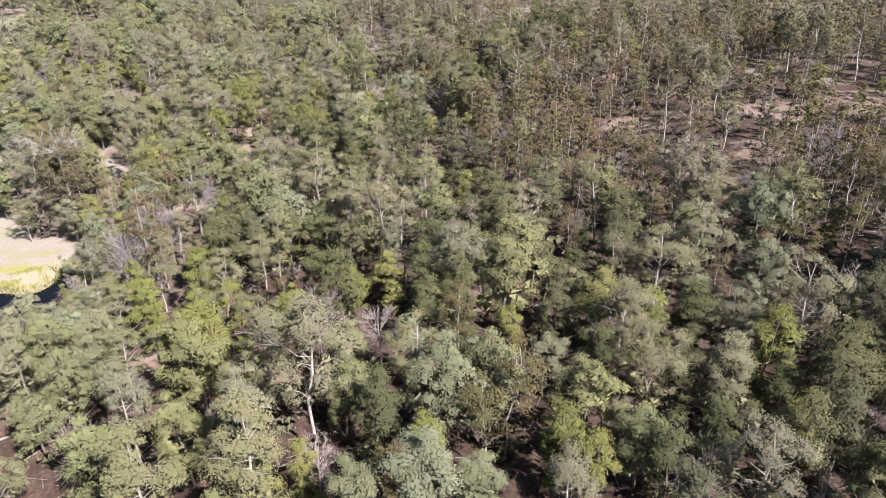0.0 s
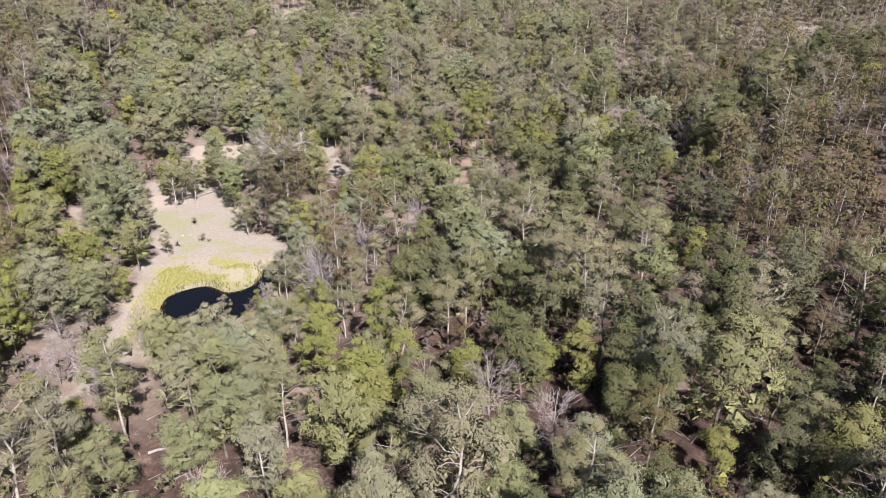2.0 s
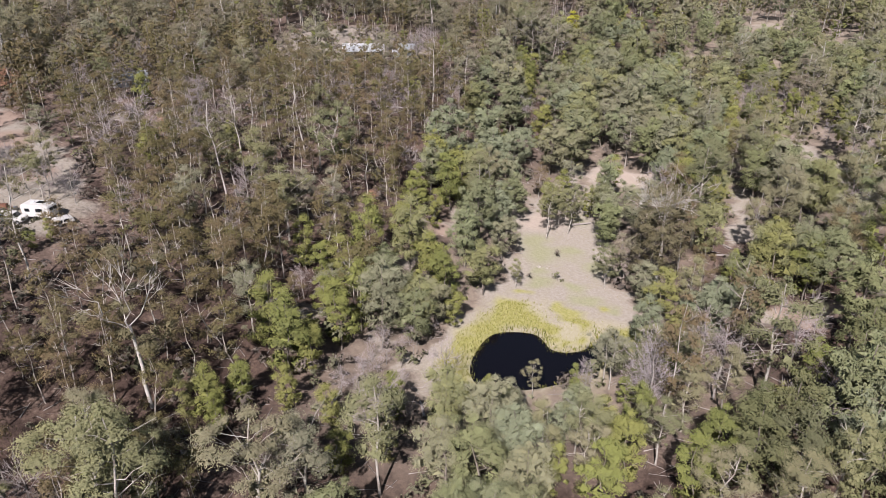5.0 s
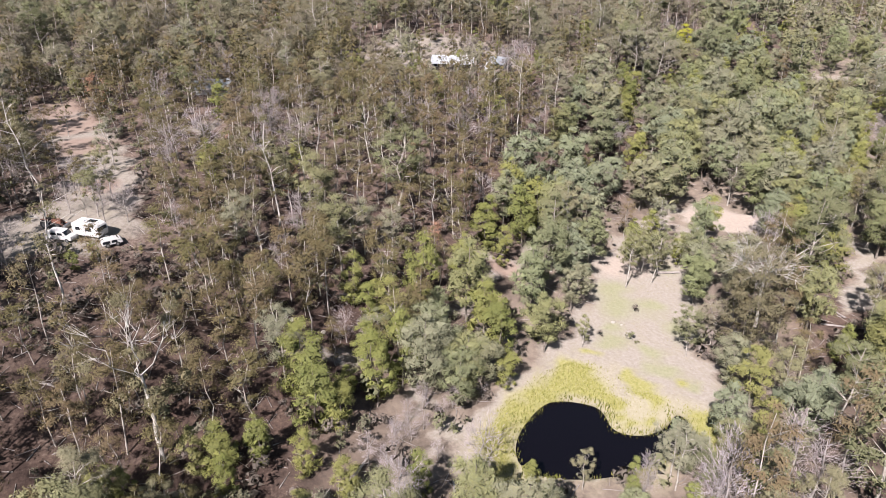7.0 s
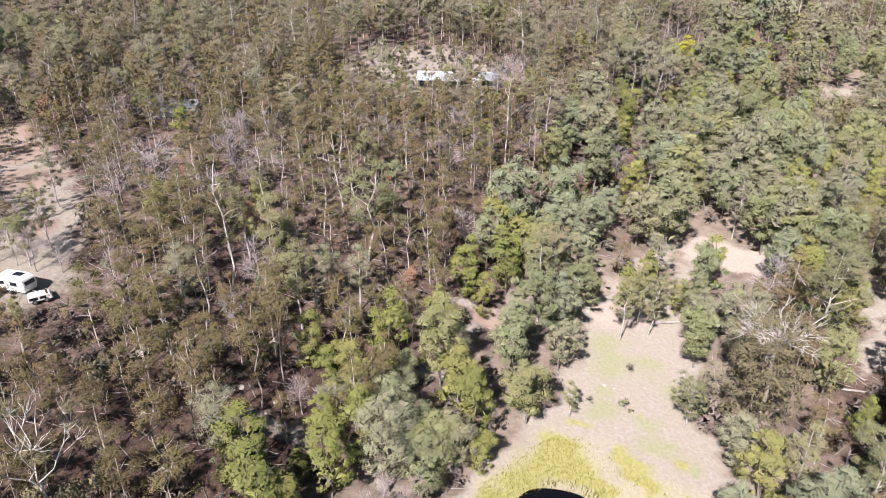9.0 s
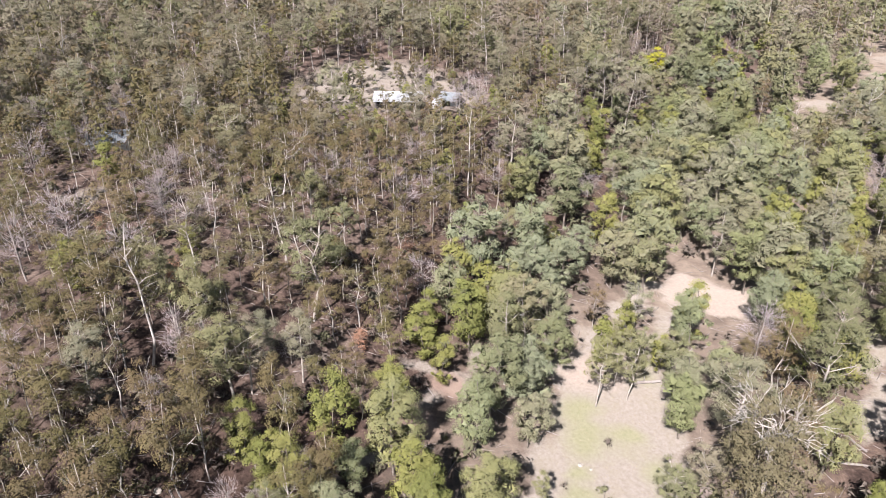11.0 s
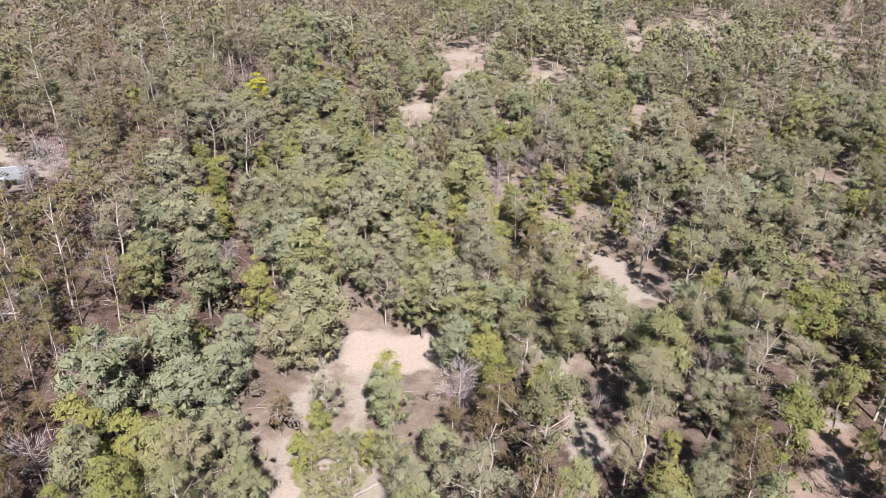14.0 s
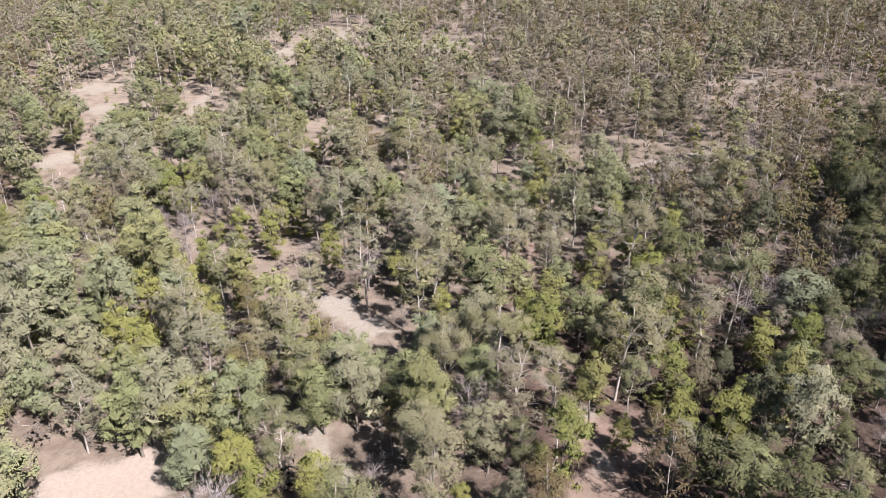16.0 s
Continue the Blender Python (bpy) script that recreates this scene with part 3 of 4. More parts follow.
def seen(x, y):
    """The part of the land that lies under the flight."""
    return (x < 74 + (y - 58) * 0.58) & (y > 10 + 0.1 * (x + 98)) & (y > np.where(x > -60, 46, 10)) & (np.hypot(x + 40, y - 70) < 800) & (y > 95 + 0.75 * (x - 0) - 0.75 * 60 - 60)


def scrub(x, y):
    """1 where low bushy regrowth stands under the start of the hillside."""
    return np.maximum.reduce([1 - smooth(0.75 * r, 1.1 * r, np.hypot(x - a, y - b)) for a, b, r in ((-76, 50, 13), (-70, 64, 10), (-104, 84, 9), (-112, 98, 7))])


# single trees that stand out, by kind: x, y, size
MARKS = []


def stand(kind, places):
    for i, (x, y, size) in enumerate(places):
        # some trees here swap to darker-coloured kinds, in place of shade
        if kind in ("leafy", "sapling", "gum") and shade_bands(np.array(float(x)), np.array(float(y))) > 0.6 and (x * 7 + y * 3) % 10 < 5:
            kind_here = "oak"
        elif x > -48 and y > 116 and kind in ("leafy", "gum") and (x * 5 + y * 7) % 10 < 6:
            kind_here = "oak" if kind == "leafy" else "ridge"
        elif x > -22 and y < 117 and kind in ("leafy", "gum") and (x * 5 + y * 7) % 10 < 6:
            kind_here = "oak" if kind == "leafy" else "ridge"
        else:
            kind_here = kind
        if side_distance(x, y, FLAT) < 7:
            size *= 0.86
        if kind == "leafy" and -62 < x < -44 and 58 < y < 84:
            size *= 0.92
        MARKS.append((kind_here, x, y, size, (x * 37 + y * 53) % 360))


stand("gum", [(21, 64, 0.71), (-2, 86, 0.95), (46, 78, 1.20), (39, 81, 0.96), (-18, 117, 1.13), (-12, 120, 1.22), (26, 95, 1.18), (34, 99, 1.23), (-10, 108, 1.17), (4, 112, 1.11)])
stand("gum", [(-29, 49, 1.16), (-25, 81, 0.74), (-40, 73, 0.81), (-33, 84, 0.77), (-35, 62, 0.86), (-34, 94, 0.82), (-65, 127, 0.86), (-38, 106, 0.96), (-81, 125, 0.78), (-82, 131, 0.76), (-61, 105, 0.73), (-24, 131, 1.25), (-25, 136, 1.34), (-83, 151, 1.34)])
stand("gum", [(-95, 65, 0.75), (-113, 120, 0.95), (-102, 135, 0.69), (-89.8, 111.4, 0.44), (-99, 142, 0.90), (-116, 148, 0.80), (-103, 130, 0.82)])
stand("gum", [(-95, 171, 0.96), (-62, 174, 0.73), (-96, 185, 1.04), (-57, 189, 0.83), (-104, 191, 1.00), (-100, 211, 1.09), (-99, 193, 1.13), (-127, 178, 1.03), (-138, 212, 1.18), (-54, 233, 0.96), (-100, 245, 1.28), (-88, 289, 1.34), (-122, 286, 1.22)])
stand("leafy", [(4, 54, 0.88), (23, 55, 0.96), (21, 59, 0.98), (-8, 63, 1.05), (15, 63, 1.07), (42, 52, 1.01), (43, 60, 0.93), (20, 73, 1.01), (3, 74, 0.87), (33, 69, 1.02), (30, 72, 1.03), (13, 76, 0.75), (-4, 78, 0.89), (-12, 77, 0.96), (48, 69, 1.21), (15, 85, 0.94), (34, 82, 1.11), (9, 92, 1.34), (-15, 90, 1.05), (56, 79, 1.07), (6, 103, 1.04), (-16, 106, 1.24), (-2, 117, 1.12), (17, 118, 1.33), (-18, 151, 1.34), (-9, 159, 1.27), (-7, 244, 1.34)])
stand("leafy", [(-47, 64, 0.80), (-43, 71, 0.87), (-46, 69, 0.87), (-22, 60, 0.94), (-53, 59, 0.88), (-28, 59, 0.82), (-46, 78, 0.91), (-50, 75, 0.98), (-53, 72, 0.98), (-84, 87, 0.93), (-63, 115, 0.74), (-52, 82, 1.02), (-30, 71, 1.02), (-59, 124, 1.03), (-56, 81, 1.04), (-62, 78, 0.84), (-72, 125, 0.79), (-27, 111, 0.95), (-30, 115, 1.14), (-32, 133, 1.17), (-32, 117, 1.34), (-38, 129, 1.13), (-57, 152, 1.28)])
stand("leafy", [(-101, 108, 1.00), (-100, 116, 0.82), (-87, 92, 0.96), (-91, 87, 0.97), (-107, 114, 1.04), (-92, 136, 1.00), (-91, 105, 0.95), (-96, 148, 0.83), (-121, 133, 1.19), (-106, 151, 1.04), (-87, 83, 1.04), (-86, 89, 1.06), (-106, 119, 1.06), (-129, 134, 1.24), (-94, 139, 0.99), (-131, 143, 1.01), (-130, 154, 1.14), (-127, 157, 1.14), (-149, 156, 1.23)])
stand("leafy", [(-34, 167, 0.87), (-67, 176, 0.96), (-28, 169, 0.97), (-107, 169, 0.98), (-127, 160, 1.24), (-109, 176, 1.10), (-79, 186, 1.18), (-28, 182, 1.21), (-90, 188, 1.04), (-118, 177, 1.22), (-135, 167, 1.23), (-87, 192, 1.06), (-77, 196, 0.98), (-70, 199, 1.26), (-140, 173, 1.34), (-145, 172, 1.21), (-41, 204, 1.22), (-87, 184, 1.15), (-92, 183, 1.15), (-133, 190, 1.25), (-103, 178, 1.16), (-68, 215, 1.34), (-113, 178, 1.19), (-144, 195, 1.32), (-75, 226, 1.14), (-127, 213, 0.92), (-144, 204, 1.34), (-39, 168, 1.30), (-24, 178, 1.23), (-79, 251, 1.34), (-178, 221, 1.34), (-159, 203, 1.34)])
stand("leafy", [(-182, 239, 1.34), (-177, 229, 1.34)])
stand("sapling", [(15, 54, 1.12), (-20, 55, 1.14), (-15, 56, 0.94), (12, 59, 1.14), (-2, 59, 1.15), (37, 57, 1.00), (39, 61, 1.14), (40, 74, 1.48), (27, 82, 1.50), (22, 86, 1.52), (-8, 97, 1.21), (-21, 188, 1.52), (-21, 201, 1.52), (-15, 200, 1.52)])
stand("sapling", [(-32, 74, 1.22), (-31, 79, 1.16), (-36, 82, 1.00), (-23, 91, 1.22), (-42, 86, 1.26), (-60, 119, 1.17), (-37, 94, 1.18), (-46, 93, 1.10), (-67, 124, 1.47), (-40, 102, 1.12), (-70, 75, 1.01), (-33, 81, 1.51), (-30, 86, 1.30), (-62, 145, 1.52), (-59, 151, 1.52), (-68, 154, 1.52)])
stand("sapling", [(-86, 67, 1.34), (-85, 70, 1.02), (-88, 76, 1.26), (-92, 66, 1.38), (-110, 100, 1.17), (-91, 81, 1.30), (-97, 78, 0.98), (-92, 97, 1.37), (-111, 156, 1.37), (-95, 96, 1.39), (-102, 83, 1.27), (-121, 110, 1.15), (-121, 118, 1.43), (-107, 90, 1.32), (-112, 138, 1.08), (-105, 144, 0.95), (-128, 126, 1.39), (-132, 122, 1.39), (-113, 143, 1.04), (-85, 95, 1.01)])
stand("sapling", [(-89, 165, 1.35), (-100, 168, 1.52), (-39, 181, 1.22), (-52, 185, 1.37), (-104, 181, 1.52), (-94, 187, 1.26), (-39, 191, 1.52), (-60, 205, 1.36), (-37, 204, 1.52), (-56, 208, 1.52), (-123, 194, 1.52), (-130, 197, 1.52), (-37, 216, 1.52), (-142, 161, 1.52), (-114, 216, 1.51), (-126, 218, 1.52), (-45, 232, 1.52), (-125, 227, 1.52), (-36, 236, 1.52), (-32, 181, 1.52), (-27, 243, 1.49), (-129, 208, 1.52), (-142, 215, 1.52), (-47, 200, 1.52), (-57, 172, 1.52), (-58, 203, 1.52), (-179, 211, 1.52), (-173, 250, 1.52), (-35, 225, 1.52)])
stand("sapling", [(-55, 263, 1.52)])
stand("slender", [(5, 62, 1.07), (7, 64, 1.26), (-17, 71, 1.05)])
stand("slender", [(-69, 136, 0.98), (-78, 133, 1.34), (-78, 141, 1.34), (-50, 105, 1.34), (-50, 120, 1.34)])
stand("slender", [(-87, 59, 1.12), (-88, 44, 1.13), (-95, 58, 1.17), (-92, 155, 1.07), (-99, 52, 1.08), (-105, 63, 1.13), (-104, 71, 1.25), (-105, 66, 1.14), (-112, 70, 1.06), (-113, 75, 1.09), (-91, 152, 1.34), (-111, 85, 1.10), (-121, 143, 0.93)])
stand("slender", [(-101, 183, 1.34)])
stand("dead", [(26, 54, 1.17), (-14, 59, 0.85), (-18, 86, 1.22), (-19, 215, 1.34), (-11, 220, 1.34)])
stand("dead", [(-68, 72, 0.97), (-52, 104, 1.26), (-49, 114, 1.31), (-53, 115, 1.34)])
stand("dead", [(-102, 76, 0.78)])
stand("dead", [(-101, 161, 1.28), (-70, 184, 1.29)])
stand("slender", [(-200, 70, 1.0), (-201, 76, 0.9), (-198, 66, 1.0), (-199, 79, 0.85), (-196, 73, 0.8)])
stand("gum", [(-137, 43.5, 0.7), (-143, 46, 0.65), (-152, 33, 0.8), (-158, 47, 0.7)])
stand("tall", [(-145.5, 84, 1.0), (-144, 95.2, 1.05), (-149, 89, 0.9), (-135.7, 89.3, 0.85), (-139.2, 96.2, 0.8), (-142, 80.6, 0.85), (-213, 45, 1.1), (-117.7, 67, 0.7), (-130, 323, 1.25)])
stand("gum", [(-111.1, 138.6, 0.60), (-108.0, 140.0, 0.62), (-104.4, 138.3, 0.52), (-106.0, 136.0, 0.46), (-107.6, 142.6, 0.58), (-110.0, 141.6, 0.5)])
stand("gum", [(-50, 92, 0.66), (-45, 98, 0.72), (-53, 86, 0.66), (-47, 88, 0.6)])
stand("sapling", [(-52, 96, 0.8), (-48, 84, 0.8), (-57, 108, 0.7), (-54, 110, 0.75), (-58, 115, 0.8), (-50, 100, 0.8), (-55, 103, 0.6)])
stand("gum", [(-60, 112, 0.5), (-56, 105, 0.52), (-50, 109, 0.66), (-47, 105, 0.7), (-46, 112, 0.72), (-55, 118, 0.66), (-52, 91, 0.6)])
stand("slender", [(-207, 139, 0.62), (-203, 146, 0.6), (-200, 152, 0.66), (-203, 158, 0.62), (-209, 133, 0.7), (-198, 143, 0.7), (-226, 151, 0.8), (-234, 160, 0.9), (-229, 141, 0.8), (-242, 150, 1.0), (-238, 168, 0.9), (-222, 166, 0.7), (-196, 137, 0.8), (-195, 149, 0.8)])
stand("dead", [(-205, 151, 0.9), (-199, 157, 1.0), (-228, 158, 0.9), (-220, 171, 0.9), (-212, 170, 0.9), (-204, 165, 1.0)])
stand("dead", [(-134.5, 44.5, 0.8), (-140.5, 39, 0.75), (-133, 48, 0.7), (-147, 40, 0.8)])
stand("slender", [(-138.2, 41.6, 0.85), (-171.3, 45.5, 1.0), (-159.6, 36.9, 0.8), (-166.1, 31.4, 0.9), (-163, 33, 0.7), (-157, 34, 0.75), (-152, 44, 0.5), (-170, 35, 0.9), (-184, 38, 0.9), (-190, 30, 1.0)])
stand("tall", [(-157.8, 58.7, 0.8), (-137.1, 66.5, 0.75), (-126.2, 68.0, 0.7), (-121, 337, 1.1), (-80, 358, 1.15), (-45.5, 285, 1.0), (-56.8, 179.3, 0.75), (-53, 235.4, 0.85), (-89, 293, 1.15), (-30, 251, 0.9), (0, 382, 1.2), (20, 328, 1.1)])
# the pond's near bank: small trees, pale dead stems and grey leafless thicket
stand("gum", [(-64, 94, 0.40), (-59, 104, 0.68), (-61, 109, 0.44), (-57, 112, 0.60)])
stand("leafy", [(-58, 85, 0.68), (-53.5, 90, 0.58), (-67.5, 111.5, 0.28), (-62, 88, 0.5), (-56, 95, 0.5)])
stand("sapling", [(-67, 88.5, 0.5), (-62.5, 100.5, 0.5), (-60, 98, 0.55), (-65, 84, 0.6)])
stand("dead", [(-55, 108, 1.1), (-61, 101.5, 0.6), (-59.5, 99.5, 0.55), (-57.5, 106.5, 0.7), (-54, 105.5, 1.0)])
stand("dead", [(-84.5, 86, 0.45), (-83, 83.5, 0.5), (-82, 80.5, 0.48), (-84, 79, 0.42), (-80.5, 78, 0.5), (-79.5, 75.5, 0.45), (-77, 73.5, 0.5), (-82.5, 76.5, 0.4), (-76, 80, 0.36), (-86, 82, 0.5), (-87, 87.5, 0.42), (-85.5, 91, 0.36), (-78.5, 71.5, 0.5), (-74.5, 74, 0.42), (-89, 93, 0.4)])

rng = np.random.default_rng(7)
spots = [(k, x, y, s, t) for k, x, y, s, t in MARKS]
taken = {}


def free(x, y, gap):
    cx, cy = int(x // 8), int(y // 8)
    for i in range(cx - 1, cx + 2):
        for j in range(cy - 1, cy + 2):
            for a, b in taken.get((i, j), ()):
                if (a - x) ** 2 + (b - y) ** 2 < gap * gap:
                    return False
    taken.setdefault((cx, cy), []).append((x, y))
    return True


for k, x, y, s, t in MARKS:
    free(x, y, 0.1)
    if k in ("leafy", "gum"):
        for a in range(3):
            free(x + 1.6 * math.cos(a * 2.1), y + 1.6 * math.sin(a * 2.1), 0.1)
for x, y in ((-76, 132), (-86, 48)):
    free(x, y, 0.1)
    free(x + 2, y + 1, 0.1)
TRIES = 110000
tx, ty = rng.uniform(-760, 420, TRIES), rng.uniform(-60, 860, TRIES)
dist = np.hypot(tx + 30, ty - 60)
ok = seen(tx, ty) & clear_of(tx, ty) & (np.hypot(tx + 44, ty - 133) > 5.5) & (np.hypot(tx + 127, ty - 37) > 7.0) & (np.hypot(tx - 9, ty - 91) > 4.0) & (np.hypot(tx + 223, ty - 246) > 12.0)
wet, hill = creek(tx, ty), dry(tx, ty)
thick = 0.5 + 0.5 * np.sin(tx * 0.045 + 2 * np.sin(ty * 0.03)) * np.sin(ty * 0.05 + 1.7 * np.sin(tx * 0.021))
dice = rng.random((TRIES, 3))
thin, low = sparse(tx, ty), low_growth(tx, ty)
shady, bush = shade_bands(tx, ty), scrub(tx, ty)
gaps = -0.7 * shady - 1.5 * bush + 2.2 * thin + np.where(wet > 0.5, 4.0, np.where(hill > 0.5, 2.4, 4.2)) + 1.8 * (1 - thick) + np.clip(dist - 170, 0, 500) * 0.010
for i in np.flatnonzero(ok):
    if not free(tx[i], ty[i], gaps[i]):
        continue
    d = dice[i, 0]
    if hill[i] > 0.5 and wet[i] < 0.6:
        kind = "slender" if d < 0.74 else "gum" if d < 0.82 else "tall" if d < 0.86 else "dead" if d < 0.94 else "rusty" if d < 0.962 else "sapling"
    elif wet[i] > 0.5:
        kind = "leafy" if d < 0.38 else "sapling" if d < 0.60 else "gum" if d < 0.86 else "dead" if d < 0.92 else "slender"
    else:
        kind = "gum" if d < 0.30 else "leafy" if d < 0.55 else "sapling" if d < 0.75 else "slender" if d < 0.92 else "tall" if d < 0.94 else "dead"
    # dark-leaved kind in place of shade along the bands
    if shady[i] > 0.5 and d < 0.62:
        kind = "oak"
    size = (0.60 if hill[i] > 0.5 else 0.62) + 0.66 * dice[i, 1] + min(0.45, max(0.0, dist[i] - 150) * 0.0015)
    if bush[i] > 0.5:
        kind = "sapling" if d < 0.42 else "slender" if d < 0.70 else "gum" if d < 0.84 else "leafy" if d < 0.92 else "rusty" if d < 0.95 else "dead"
        size = (0.46 if kind in ("gum", "leafy") else 0.62) + 0.42 * dice[i, 1]
    if low[i]:
        if d > (0.12 if dist[i] < 170 else 0.3):
            continue
        kind, size = "sapling", 0.35 + 0.3 * dice[i, 1]
    if kind in ("slender", "gum") and dist[i] > 220 and hill[i] > 0.5 and dice[i, 1] < 0.22:
        kind = "dead"
    # slender gums give way with distance to the haze-tinted kind
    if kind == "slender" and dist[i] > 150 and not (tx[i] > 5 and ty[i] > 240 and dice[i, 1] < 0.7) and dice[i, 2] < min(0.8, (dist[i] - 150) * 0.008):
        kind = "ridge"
    # the east looks shaded, so more trees there get darker leaf colours
    if tx[i] > -34 and ty[i] > 116 and hill[i] < 0.5:
        kind = "ridge" if d < 0.22 else "oak" if d < 0.64 else "gum" if d < 0.77 else "leafy" if d < 0.86 else "sapling" if d < 0.95 else "dead"
    elif tx[i] > 0 and hill[i] < 0.5 and kind in ("leafy", "sapling") and dice[i, 2] < 0.4:
        kind = "oak"
    if kind == "rusty" and dist[i] > 190:
        kind = "slender"
    spots.append((kind, tx[i], ty[i], size, 360 * dice[i, 2]))

LABEL = {"gum": ("gum_tree", "tall gum tree with pale trunk and open olive crown", "tree"),
         "leafy": ("leafy_tree", "broad dense tree with grey-green leafy crown", "tree"),
         "sapling": ("sapling", "young bushy tree with bright yellow-green leaves", "tree"),
         "slender": ("slender_gum_tree", "slender gum tree with thin brownish olive crown", "tree"),
         "ridge": ("ridge_gum_tree", "gum with rounded olive-brown crown, paled and greyed for haze", "tree"),
         "rusty": ("rusty_sapling", "young tree with dry rust-coloured leaves", "tree"),
         "tall": ("tall_gum_tree", "tall gum tree with long bare white trunk and small crown", "tree"),
         # leaf colour carries the shade of this kind
         "oak": ("she_oak_tree", "dense green tree with leaves coloured darker in place of shade", "tree"),
         "dead": ("dead_tree", "bare grey dead tree with leafless branches", "tree"),
         "shrub": ("shrub", "low dry grey-green shrub on leaf litter", "shrub")}
BARK_OF = {"gum": "pale", "ridge": "pale", "leafy": "grey", "sapling": "grey", "slender": "pale", "dead": "dead", "tall": "white", "rusty": "grey", "shrub": "grey", "oak": "grey"}
KINDS = list(LABEL)


def near_first(place):
    return float(min(lane_distance(np.array(place[0]), np.array(place[1]), line, 0.0) for line in ([(40, 62), (0, 66), (-40, 76), (-80, 102), (-88, 135), (-75, 170)], [(-78, 62), (-118, 88)])))


def plant(kind, places, variants=6):
    """Single trees, each an object of its own with trunk and crown; alike ones share their meshes."""
    name, label, category = LABEL[kind]
    made = {NEAR: [], LIGHT: []}
    for i, (x, y, size, turn) in enumerate(places):
        m = Matrix.Translation((x, y, float(height(x, y)))) @ pose(0, 0, 0, 0, 0, turn) @ Matrix.Diagonal((size, size, size * (0.85 + 0.3 * ((i * 37) % 10) / 10), 1))
        detail = NEAR if near_first((x, y)) < 30 else LIGHT
        if len(made[detail]) < variants:
            wood, crown = grow(kind, 100 * KINDS.index(kind) + i, detail)
            tree = tagged(new(name), label, category, "trees of the woodland")
            piece = new("trunk", mesh_from("trunk", *wood, BARK[BARK_OF[kind]], True))
            piece.parent = tree
            if crown:
                piece = new("twig_haze" if kind == "dead" else "crown", leaf_mesh("crown", crown, LEAF[kind][0]))
                piece.parent = tree
                if kind == "dead":
                    tagged(piece, kind="stuff")
            tree.matrix_basis = m
            made[detail].append(tree)
        else:
            copy_thing(made[detail][(i * 7 + i // 6) % variants], Matrix()).matrix_basis = m


def wood_stuff(kind, places, detail, ending):
    """The countless rest of the woodland: one mesh of trunks and one of crowns."""
    if not places:
        return
    forms = [grow(kind, 900 + 10 * KINDS.index(kind) + i, detail) for i in range(6)]
    trunks, crowns, normals, tones = [], [], [], []
    level = height(np.array([p[0] for p in places]), np.array([p[1] for p in places]))
    for i, (x, y, size, turn) in enumerate(places):
        wood, crown = forms[i % len(forms)]
        c, s = math.cos(radians(turn)) * size, math.sin(radians(turn)) * size
        spin = np.array([[c, s, 0], [-s, c, 0], [0, 0, size]])
        foot = np.array([x, y, level[i]])
        trunks.append((wood[0] @ spin + foot, wood[1]))
        if crown:
            crowns.append((crown[0] @ spin + foot, crown[1]))
            normals.append((crown[2] if len(crown) > 2 else np.tile([0, 0, 1.0], (len(crown[0]), 1))) @ spin / size)
            tones.append(np.full(len(crown[0]), (i * 0.618034) % 1))
    name = LABEL[kind][0] + ending
    if kind != "shrub":
        ob = new(name, mesh_from(name, *join(trunks), BARK[BARK_OF[kind]], True))
        tagged(ob, "trunks of " + LABEL[kind][1], "woods", kind="stuff")
    if crowns:
        leaves = leaf_mesh(name + "_foliage", (*join(crowns), np.concatenate(normals)), LEAF[kind][1])
        float_layer(leaves, "tone", np.concatenate(tones))
        tagged(new(name + "_foliage", leaves), "crowns of " + LABEL[kind][1], "woods", kind="stuff")


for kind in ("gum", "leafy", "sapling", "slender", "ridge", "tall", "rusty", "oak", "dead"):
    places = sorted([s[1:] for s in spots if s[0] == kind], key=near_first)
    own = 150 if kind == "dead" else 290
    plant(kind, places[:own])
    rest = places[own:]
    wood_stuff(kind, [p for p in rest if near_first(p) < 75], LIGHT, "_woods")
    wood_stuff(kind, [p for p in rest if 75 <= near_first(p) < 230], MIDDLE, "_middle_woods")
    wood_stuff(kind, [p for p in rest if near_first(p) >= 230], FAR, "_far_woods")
    print(kind, len(places), [sum(a <= near_first(p) < b for p in rest) for a, b in ((0, 75), (75, 230), (230, 2000))])

# the woodland goes on behind and under the flight
around = []
ax, ay = rng.uniform(-160, 160, 5200), rng.uniform(-90, 130, 5200)
for x, y, out, a, b in zip(ax, ay, seen(ax, ay), rng.random(5200), rng.random(5200)):
    if not out and y < 60 + 0.9 * max(x - 20, 0) and free(x, y, 6.8):
        around.append((x, y, 0.7 + 0.5 * a, 360 * b))
for i, kind in enumerate(("gum", "leafy", "ridge")):
    wood_stuff(kind, around[i::3], FAR, "_outer_woods")

# one wattle in yellow flower
wood, crown = grow("sapling", 77)
wattle = tagged(new("wattle_tree"), "small wattle tree covered in bright yellow flowers", "tree")
new("trunk", mesh_from("trunk", *wood, BARK["grey"], True)).parent = wattle
new("crown", leaf_mesh("crown", crown, YELLOW)).parent = wattle
wattle.matrix_basis = Matrix.Translation((-230.5, 252, float(height(-230.5, 252)))) @ Matrix.Diagonal((1.5, 1.5, 1.0, 1))

under = []
MORE = 14000
ux, uy = rng.uniform(-260, 100, MORE), rng.uniform(25, 300, MORE)
yard = plot_cover(ux, uy, HOUSE_YARD, 3.0) > 0.5
